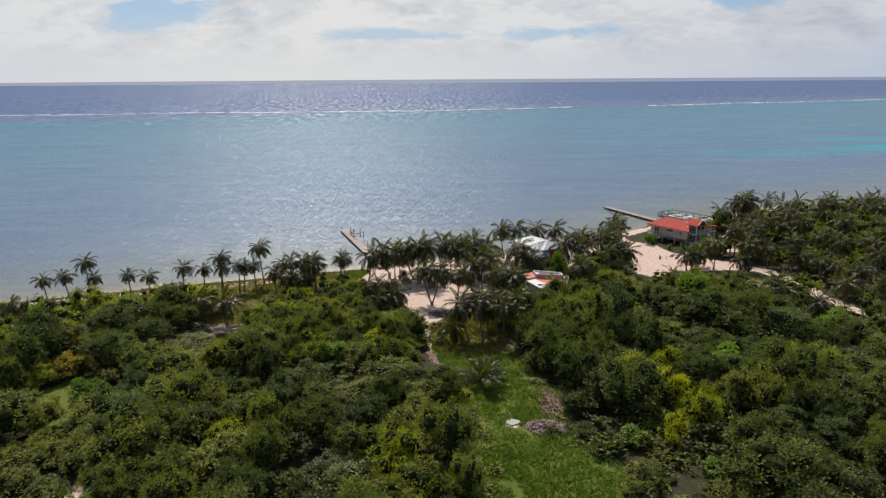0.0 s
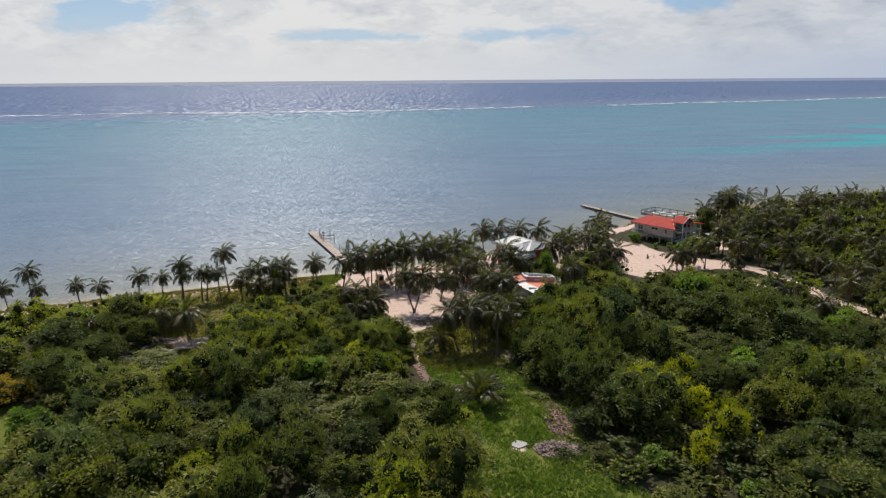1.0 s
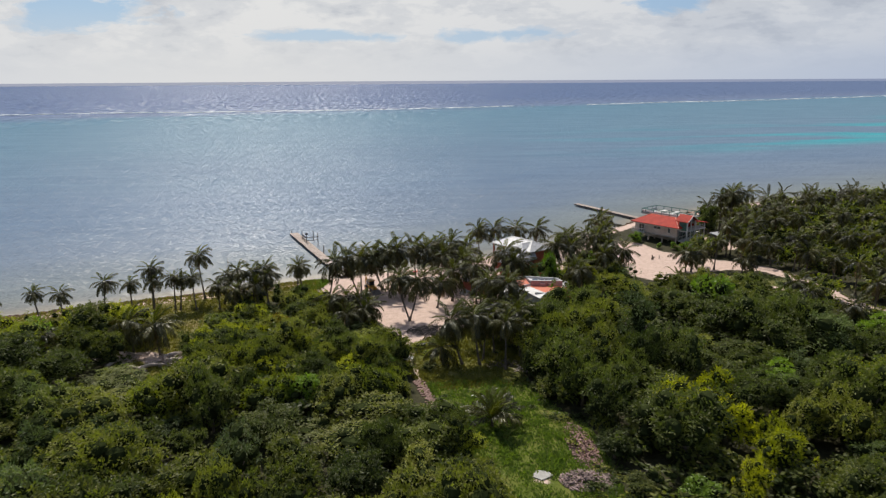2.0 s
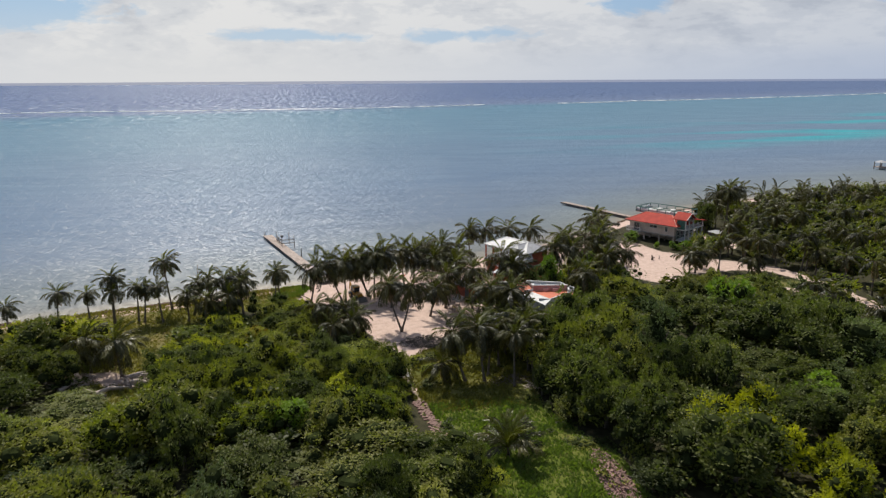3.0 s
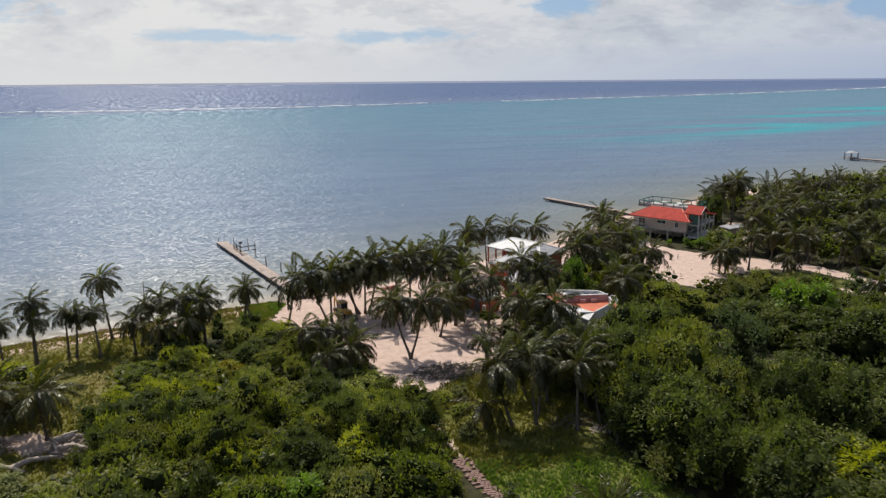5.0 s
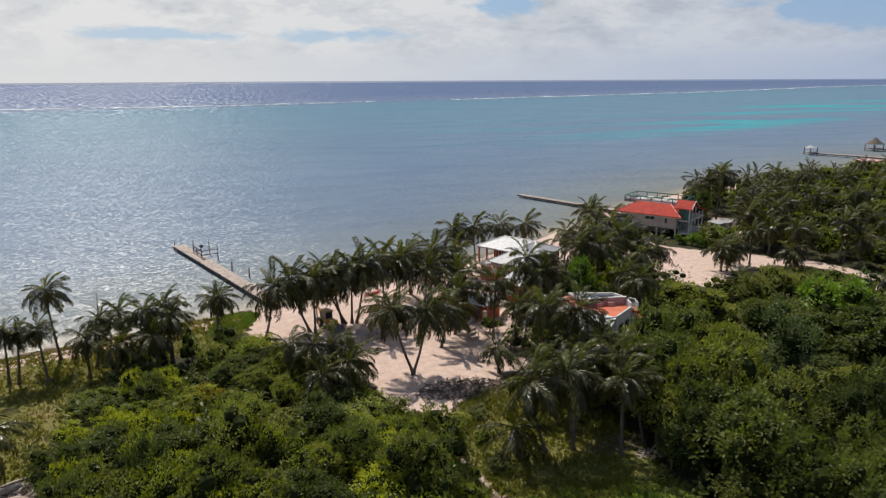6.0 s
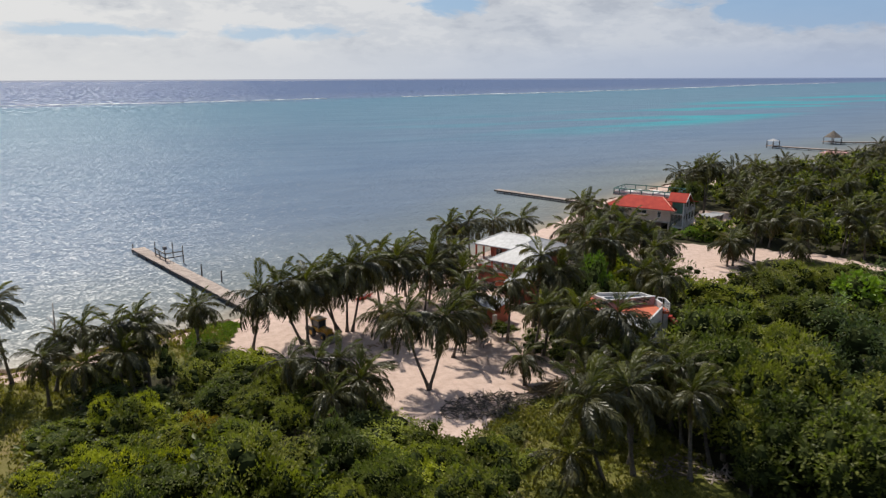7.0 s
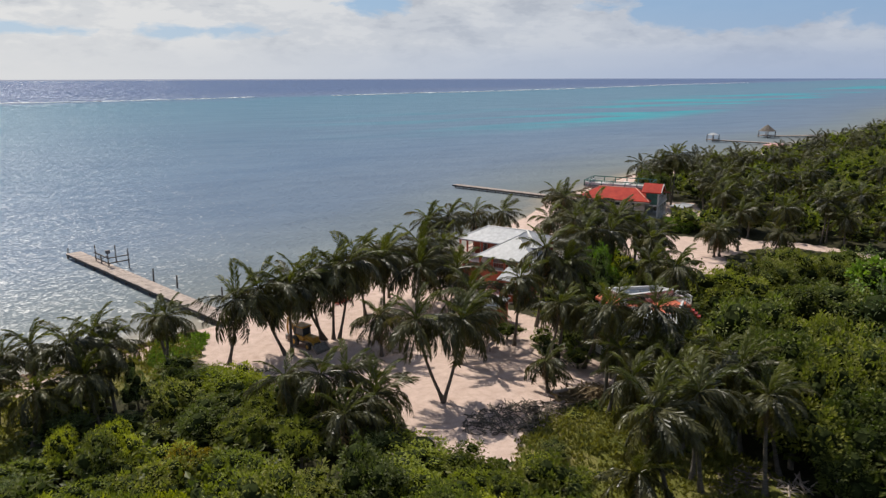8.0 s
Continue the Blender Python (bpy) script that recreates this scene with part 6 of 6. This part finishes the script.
def backhoe(x, y, turn):
    ob = empty("backhoe", pose(x, y, 0, 0, 0, turn) @ Matrix.Scale(0.85, 4))
    for s in (-1, 1):
        wheel(ob, -0.9, s * 0.72, 0.62, 0.4)
        wheel(ob, 1.25, s * 0.68, 0.42, 0.3)
    part("chassis", boxes("chassis", DARK_TRIM, [(-1.5, 1.8, -0.35, 0.35, 0.45, 0.8)], 0.03), ob)
    part("bonnet", boxes("bonnet", YELLOW, [(0.35, 1.9, -0.42, 0.42, 0.8, 1.45)], 0.08), ob, "yellow engine bonnet")
    part("cab_base", boxes("cab_base", YELLOW, [(-1.2, 0.35, -0.6, 0.6, 0.8, 1.3)], 0.05), ob)
    for px in (-1.1, 0.25):
        for py in (-0.52, 0.52):
            part("cab_post", boxes("cab_post", DARK_TRIM, [(px - 0.05, px + 0.05, py - 0.05, py + 0.05, 1.3, 2.25)]), ob)
    part("cab_glass", boxes("cab_glass", GLASS, [(-1.05, 0.2, -0.5, 0.5, 1.32, 2.2)]), ob)
    part("cab_roof", boxes("cab_roof", YELLOW, [(-1.3, 0.45, -0.68, 0.68, 2.25, 2.4)], 0.05), ob, "yellow cab roof")
    part("boom", tubes("boom", YELLOW, [([(-1.5, 0, 0.8), (-2.1, 0, 1.9), (-2.7, 0, 2.75)], [0.16, 0.15, 0.1])], 6), ob, "raised yellow digger boom")
    part("dipper", tubes("dipper", YELLOW, [([(-2.7, 0, 2.75), (-2.95, 0, 1.6), (-2.85, 0, 0.75)], [0.11, 0.12, 0.09])], 6), ob)
    part("bucket", boxes("bucket", STEEL, [(-3.1, -2.55, -0.3, 0.3, 0.15, 0.75)], 0.08), ob, "worn steel digging bucket")
    for s in (-1, 1):
        part("loader_arm", tubes("loader_arm", YELLOW, [([(0.2, s * 0.5, 1.25), (1.6, s * 0.5, 1.0), (2.3, s * 0.5, 0.4)], [0.08, 0.08, 0.07])], 6), ob)
    part("loader_bucket", slab("loader_bucket", STEEL, [(2.2, -0.9, 0.8), (2.9, -0.9, 0.25), (2.9, 0.9, 0.25), (2.2, 0.9, 0.8)], 0.3), ob)
    tagged(ob, "yellow backhoe loader parked on the sand with its boom raised", "backhoe")


backhoe(-8.2, 138.4, -66)


def kayak(x, y, turn, mat, label):
    V, Q, n, m = [], [], 13, 8
    for i in range(n):
        u = i / (n - 1) * 2 - 1
        w, d = 0.36 * (1 - abs(u) ** 2.4) + 0.02, 0.15 * (1 - abs(u) ** 4) + 0.02
        for k in range(m):
            a = 2 * math.pi * k / m
            V.append((u * 1.6, w * math.cos(a), 0.2 + d * math.sin(a) + 0.12 * abs(u) ** 3))
    for i in range(n - 1):
        for k in range(m):
            Q.append((i * m + k, i * m + (k + 1) % m, (i + 1) * m + (k + 1) % m, (i + 1) * m + k))
    ob = new("kayak", quads("kayak", V, Q, [mat], smooth=True))
    ob.matrix_basis = pose(x, y, 0, 0, 0, turn)
    bm = bmesh.new()
    bmesh.ops.create_cone(bm, segments=12, radius1=0.24, radius2=0.27, depth=0.08, cap_ends=True, matrix=Matrix.Translation((0, 0, 0.36)) @ Matrix.Diagonal((1.6, 0.8, 1, 1)))
    part("cockpit", mesh_of(bm, "cockpit", DARK_TRIM), ob)
    tagged(ob, label, "kayak", "kayaks on the sand")


kayak(-0.6, 149.4, 30, RED_PLASTIC, "red plastic kayak lying on the sand")


def bench(x, y, turn):
    ob = empty("bench", pose(x, y, 0, 0, 0, turn))
    for i in range(3):
        part("seat_board", boxes("seat_board", DEADWOOD, [(-0.9, 0.9, -0.22 + i * 0.16, -0.08 + i * 0.16, 0.42, 0.47)]), ob)
    for i in range(2):
        part("back_board", boxes("back_board", DEADWOOD, [(-0.9, 0.9, 0.28, 0.32, 0.6 + i * 0.2, 0.74 + i * 0.2)]), ob)
    for s in (-0.75, 0.75):
        part("leg", boxes("leg", DEADWOOD, [(s - 0.05, s + 0.05, -0.2, -0.1, -0.05, 0.42), (s - 0.05, s + 0.05, 0.24, 0.28, -0.05, 0.95)]), ob)
    tagged(ob, "weathered grey wooden bench on the sand", "bench", "benches on the sand")


bench(6.2, 131.6, 20)
bench(6.9, 129.8, 35)


def heap(name, x, y, rx, ry, h, mat, count, size, label, seed, long=1.0):
    """A heap of broken pieces, each turned its own way."""
    rng = np.random.default_rng(seed)
    pieces = []
    base = np.array([(sx, sy, sz) for sx in (-1, 1) for sy in (-1, 1) for sz in (-1, 1)], float) * 0.5
    faces = np.array([(0, 1, 3, 2), (4, 6, 7, 5), (0, 4, 5, 1), (2, 3, 7, 6), (0, 2, 6, 4), (1, 5, 7, 3)])
    for k in range(count):
        r, a = math.sqrt(rng.uniform(0, 1)), rng.uniform(0, 6.28)
        z = h * (1 - r) * rng.uniform(0.2, 1.0)
        s = size * rng.uniform(0.4, 1.5) * np.array([long * rng.uniform(0.6, 1.4), rng.uniform(0.5, 1), rng.uniform(0.3, 0.8)])
        R = np.array(Euler((rng.uniform(-0.6, 0.6), rng.uniform(-0.6, 0.6), rng.uniform(0, 6.28))).to_matrix())
        pieces.append((((base + rng.normal(0, 0.06, base.shape)) * s) @ R.T + np.array([x + rx * r * math.cos(a), y + ry * r * math.sin(a), z + 0.05]), faces))
    V, Q = joined(pieces)
    tagged(new(name, quads(name, V, Q, [mat])), label, name.replace("_", " "), kind="stuff")


heap("rubble_pile", 12.2, 75.9, 2.6, 1.9, 0.7, RUBBLE, 560, 0.22, "pile of broken pinkish concrete rubble in the grass", 1)
heap("rubble_pile", 13.4, 81.8, 1.4, 5.4, 0.6, PAVER, 1000, 0.2, "strip of reddish gravel and rubble beside the thicket", 2)
heap("rubble_pile", 2.5, 66.6, 1.0, 1.6, 0.6, CONCRETE, 160, 0.25, "heap of grey broken blocks at the thicket edge", 3)
# real litter, its dark bark tone also stands for the palms' shade
heap("brush_pile", 1.2, 117.4, 4.2, 2.2, 0.35, BARK, 620, 0.065, "heap of dry twigs and palm litter on the sand, darkened for palm shade", 4, 9)
heap("brush_pile", 8.3, 118.0, 2.6, 1.3, 0.6, FROND_DRY, 300, 0.10, "brown heap of fallen dry palm fronds", 5, 10)
heap("brush_pile", 9.2, 103.8, 2.4, 1.4, 0.4, BARK, 90, 0.08, "grey dead branches lying under the palms", 6, 11)
heap("brush_pile", -41.4, 110.4, 2.2, 1.6, 0.6, DEADWOOD, 120, 0.16, "pale driftwood and dead branches in the clearing", 7, 10)
heap("brush_pile", -34.0, 109.4, 2.2, 1.6, 0.5, DEADWOOD, 120, 0.15, "bleached driftwood and dead fronds in the clearing", 17, 10)
heap("brush_pile", -2.6, 133.4, 2.8, 1.2, 0.12, FROND_DRY, 90, 0.06, "scattered dry palm litter on the sand", 8, 8)
heap("brush_pile", 11.4, 101.6, 1.2, 1.0, 0.4, DEADWOOD, 40, 0.08, "bleached fallen branches by the thicket", 9, 11)


def driftlog(pts, r, label):
    tagged(new("driftwood_log", tubes("driftwood_log", DEADWOOD, [(pts, [r * k for k in (1.2, 1.0, 0.8, 0.45)][:len(pts)])], 7)), label, "log", "bleached logs")


driftlog([(6.1, 119.3, 0.1), (7.4, 118.9, 0.35), (9.2, 118.5, 0.3), (10.4, 118.3, 0.1)], 0.14, "brown fallen palm trunk beside the sand")
driftlog([(-42.2, 112.9, 0.1), (-41.0, 112.2, 0.4), (-39.6, 111.6, 0.3), (-38.6, 111.5, 0.1)], 0.16, "bleached driftwood log in the clearing")
driftlog([(-37.0, 107.9, 0.1), (-35.6, 107.5, 0.2), (-34.3, 107.5, 0.15), (-33.4, 107.8, 0.1)], 0.13, "bleached driftwood log in the clearing")
driftlog([(-35.9, 111.4, 0.1), (-34.9, 111.8, 0.25), (-34.0, 112.4, 0.15), (-33.2, 112.6, 0.1)], 0.12, "bleached driftwood log in the clearing")
for k, (x, y, a, n) in enumerate(((-42.4, 111.0, 0.3, 2.4), (-38.4, 106.4, -0.3, 2.0), (-36.0, 107.0, 0.4, 1.8), (-33.6, 110.4, 0.1, 2.2), (-41.2, 108.8, 1.0, 1.6), (-33.2, 108.4, -0.3, 1.8))):
    c, d = math.cos(a), math.sin(a)
    driftlog([(x - n * c, y - n * d, 0.35), (x - 0.3 * n * c, y - 0.3 * n * d + 0.2, 0.6), (x + 0.4 * n * c, y + 0.4 * n * d, 0.5), (x + n * c, y + n * d, 0.25)], 0.24, "thick bleached driftwood log in the clearing")
tagged(new("dead_tree", tubes("dead_tree", DEADWOOD, [([(-33.6, 140.2, -0.2), (-33.3, 140.2, 2.0), (-32.9, 140.2, 3.8), (-32.8, 140.1, 6.2)], [0.16, 0.12, 0.09, 0.04]), ([(-33.2, 140.2, 2.6), (-32.3, 140.1, 3.4)], [0.06, 0.025]),
       ([(-32.9, 140.2, 4.0), (-33.5, 140.3, 4.9)], [0.05, 0.02])], 7)), "bare grey dead tree above the beach", "dead tree")
tagged(new("stump", tubes("stump", BARK, [([(48.9, 154.4, -0.1), (48.95, 154.4, 0.5), (48.8, 154.45, 1.0)], [0.28, 0.2, 0.1]), ([(48.95, 154.4, 0.4), (49.4, 154.3, 0.6)], [0.1, 0.05])], 8)), "dark weathered stump on the sand", "stump")
for x, y, h in ((50.4, 154.6, 0.9), (48.6, 147.5, 0.3), (53.2, 145.2, 0.3)):
    tagged(new("marker_post", tubes("marker_post", DEADWOOD, [([(x, y, -0.1), (x + 0.03, y, h)], [0.08, 0.07])], 7)), "short grey wooden marker post in the sand", "post", "posts in the yard")
tagged(new("concrete_slab", prism("concrete_slab", CONCRETE, [(7.3, 76.9), (8.0, 76.3), (9.2, 77.0), (8.9, 77.7), (8.1, 78.0), (7.5, 77.6)], -0.1, 0.14)), "pale concrete slab lying in the grass", "slab")
heap("rubble_pile", -3.1, 107.2, 0.7, 0.8, 0.4, WHITE, 40, 0.22, "small heap of white stones beside the path", 11)


# ---- reef surf ----
def surf_line(pts, seed, label):
    """Broken white water along the reef: low ragged ridges of foam."""
    rng = np.random.default_rng(seed)
    pieces = []
    for (ax, ay), (bx, by) in zip(pts[:-1], pts[1:]):
        L = math.hypot(bx - ax, by - ay)
        for k in range(int(L / 3)):
            if rng.random() < 0.18:
                continue
            u = (k + rng.uniform(0, 1)) * 3 / L
            nx, ny = -(by - ay) / L, (bx - ax) / L
            o = rng.normal(0, 2.4) + 4 * math.sin(k * 0.11 + seed)
            v, q = ball((0, 0, 0), 1.0, 1.0, 4)
            v = v * np.array([rng.uniform(3, 9), rng.uniform(0.8, 3.4), rng.uniform(0.2, 0.95)]) * (1 + 0.2 * rng.normal(size=(len(v), 1)))
            a = math.atan2(by - ay, bx - ax) + rng.normal(0, 0.12)
            R = np.array([[math.cos(a), -math.sin(a), 0], [math.sin(a), math.cos(a), 0], [0, 0, 1]])
            pieces.append((v @ R.T + np.array([ax + (bx - ax) * u + nx * o, ay + (by - ay) * u + ny * o, -0.35]), q))
    tagged(new("surf", quads("surf", *joined(pieces), [FOAM], smooth=True)), label, "surf", kind="stuff")


surf_line([(-520, 830), (-300, 866), (-125, 872), (20, 895), (170, 960)], 1, "white surf breaking on the reef")
surf_line([(285, 985), (430, 1050), (560, 1090), (740, 1170), (1050, 1330), (1500, 1590), (2100, 1850)], 2, "long white surf line on the far reef")


# ---- shore edge ----
def wrack_line():
    """Brown seaweed heaped along the water's edge."""
    rng = np.random.default_rng(8)
    pieces = []
    for k in range(900):
        x = rng.uniform(-100, -17) if k < 760 else rng.uniform(55, 130)
        y = shore_y(x) - 1.6 + rng.normal(0, 0.35)
        v, q = ball((0, 0, 0), 1.0, 1.0, 4)
        v = v * np.array([rng.uniform(0.3, 0.9), rng.uniform(0.15, 0.4), rng.uniform(0.06, 0.2)]) * (1 + 0.25 * rng.normal(size=(len(v), 1)))
        a = 0.35 + rng.normal(0, 0.3)
        R = np.array([[math.cos(a), -math.sin(a), 0], [math.sin(a), math.cos(a), 0], [0, 0, 1]])
        pieces.append((v @ R.T + np.array([x, y, -0.33]), q))
    tagged(new("seaweed", quads("seaweed", *joined(pieces), [WRACK])), "brown seaweed heaped along the water's edge", "seaweed", kind="stuff")


wrack_line()


# ---- grass and low growth ----
def grass_blades(name, seed, polys, count, x0, x1, y0, y1, tall, mat, label, grow=0.25):
    rng = np.random.default_rng(seed)
    P = np.stack([rng.uniform(x0, x1, count), rng.uniform(y0, y1, count)], 1)
    z = zone(polys, P)
    P = P[(z > -grow) & (zone(SAND + TRACK + BARE, P) < 0.15)]
    lump = np.array([noise.noise(Vector((x * 0.35, y * 0.35, seed))) for x, y in P])
    P, lump = P[lump > -0.5], lump[lump > -0.5]
    n = len(P)
    V = []
    for k in range(3):
        a = rng.uniform(0, 6.28, n)
        h = tall * (0.6 + 0.9 * np.clip(lump + 0.2, 0, 1)) * rng.uniform(0.5, 1.3, n)
        w = 0.05 + 0.05 * rng.random(n)
        ox, oy = rng.normal(0, 0.12, n), rng.normal(0, 0.12, n)
        lx, ly = h * 0.6 * np.cos(a), h * 0.6 * np.sin(a)
        bx, by = P[:, 0] + ox, P[:, 1] + oy
        zz = np.zeros(n) - 0.03
        quad = np.stack([np.stack([bx - w * np.sin(a), by + w * np.cos(a), zz], 1), np.stack([bx + w * np.sin(a), by - w * np.cos(a), zz], 1),
                         np.stack([bx + lx * 0.5 + w * 0.7 * np.sin(a), by + ly * 0.5 - w * 0.7 * np.cos(a), h * 0.75], 1), np.stack([bx + lx, by + ly, h], 1)], 1)
        V.append(quad.reshape(-1, 3))
    V = np.concatenate(V)
    tagged(new(name, quads(name, V, np.arange(len(V)).reshape(-1, 4), [mat])), label, "grass", kind="stuff")


grass_blades("grass", 1, GRASS[:1], 36000, -5, 34, 46, 99, 0.36, GRASS_BLADE, "rough green grass and weeds in the clearing")
grass_blades("grass", 5, GRASS[:1], 11000, -5, 34, 97, 117, 0.34, GRASS_DRY, "dry yellowish grass below the palms")
grass_blades("grass", 2, GRASS[1:2], 24000, -66, -17, 103, 147, 0.3, GRASS_DRY, "rough dry grass above the beach")
grass_blades("grass", 4, GRASS[4:], 2600, -22, -15, 138, 147, 0.26, GRASS_LUSH, "bright green lawn at the top of the beach")
grass_blades("grass", 3, GRASS[2:4], 5000, -56, 70, 78, 145, 0.4, GRASS_BLADE, "rough grass between sandy tracks")


def low_growth():
    """Creepers and low shrubs that spread over the grass from the thicket's edge."""
    rng = random.Random(77)
    spots = scatter(12, 0, 34, 50, 100, 1500, lambda x, y: 1.0, lambda P: (zone(GRASS[:1], P) > -0.8) & (zone(GRASS[:1], P) < 2.4) & (zone(SAND, P) < -0.6))
    spots += scatter(13, 14, 32, 48, 77, 900, lambda x, y: 1.1, lambda P: (zone(GRASS[:1], P) < 1.5) & (P[:, 1] < 75 + 0.1 * P[:, 0]))
    spots += scatter(14, -6, 12, 106, 118, 500, lambda x, y: 1.1, lambda P: (zone(GRASS[:1], P) > 0.2) & (zone(SAND + TRACK, P) < -0.7))[::4]
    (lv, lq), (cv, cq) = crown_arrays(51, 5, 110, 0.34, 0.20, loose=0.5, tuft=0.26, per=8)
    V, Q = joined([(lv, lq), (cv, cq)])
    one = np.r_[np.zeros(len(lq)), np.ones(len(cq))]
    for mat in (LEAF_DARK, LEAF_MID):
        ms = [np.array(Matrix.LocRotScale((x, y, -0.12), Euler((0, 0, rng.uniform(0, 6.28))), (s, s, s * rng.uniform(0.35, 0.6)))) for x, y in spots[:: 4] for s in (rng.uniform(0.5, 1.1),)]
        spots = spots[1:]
        tagged(new("low_growth", quads("low_growth", *joined([(V @ m[:3, :3].T + m[:3, 3], Q) for m in ms]), [mat, CROWN_SHADE], np.tile(one, len(ms)))), "low creeping shrubs along the thicket edge", "shrubs", kind="stuff")


low_growth()


# ---- the paved path, stone by stone ----
def paved_path():
    rng = random.Random(4)
    ob = empty("path", pose(0, 0, 0))
    meshes = [boxes("paver", PAVER, [(-0.17, 0.17, -0.12, 0.12, -0.1, 0.06)], 0.015) for k in range(2)]
    for i in range(38):
        y = 100.0 - i * 0.28
        c = -0.75 - 0.2 * (y - 93.5)
        for k in range(-2, 2):
            if rng.random() < (0.3 if k in (-2, 1) else 0.14):
                continue
            part("paver", rng.choice(meshes), ob, at=pose(c + k * 0.37 + rng.uniform(-0.03, 0.03) + 0.18 * (i % 2), y, rng.uniform(-0.02, 0.02), 0, 0, rng.uniform(-6, 6)))
    tagged(ob, "worn reddish paved path through the grass", "path", kind="structure")


paved_path()
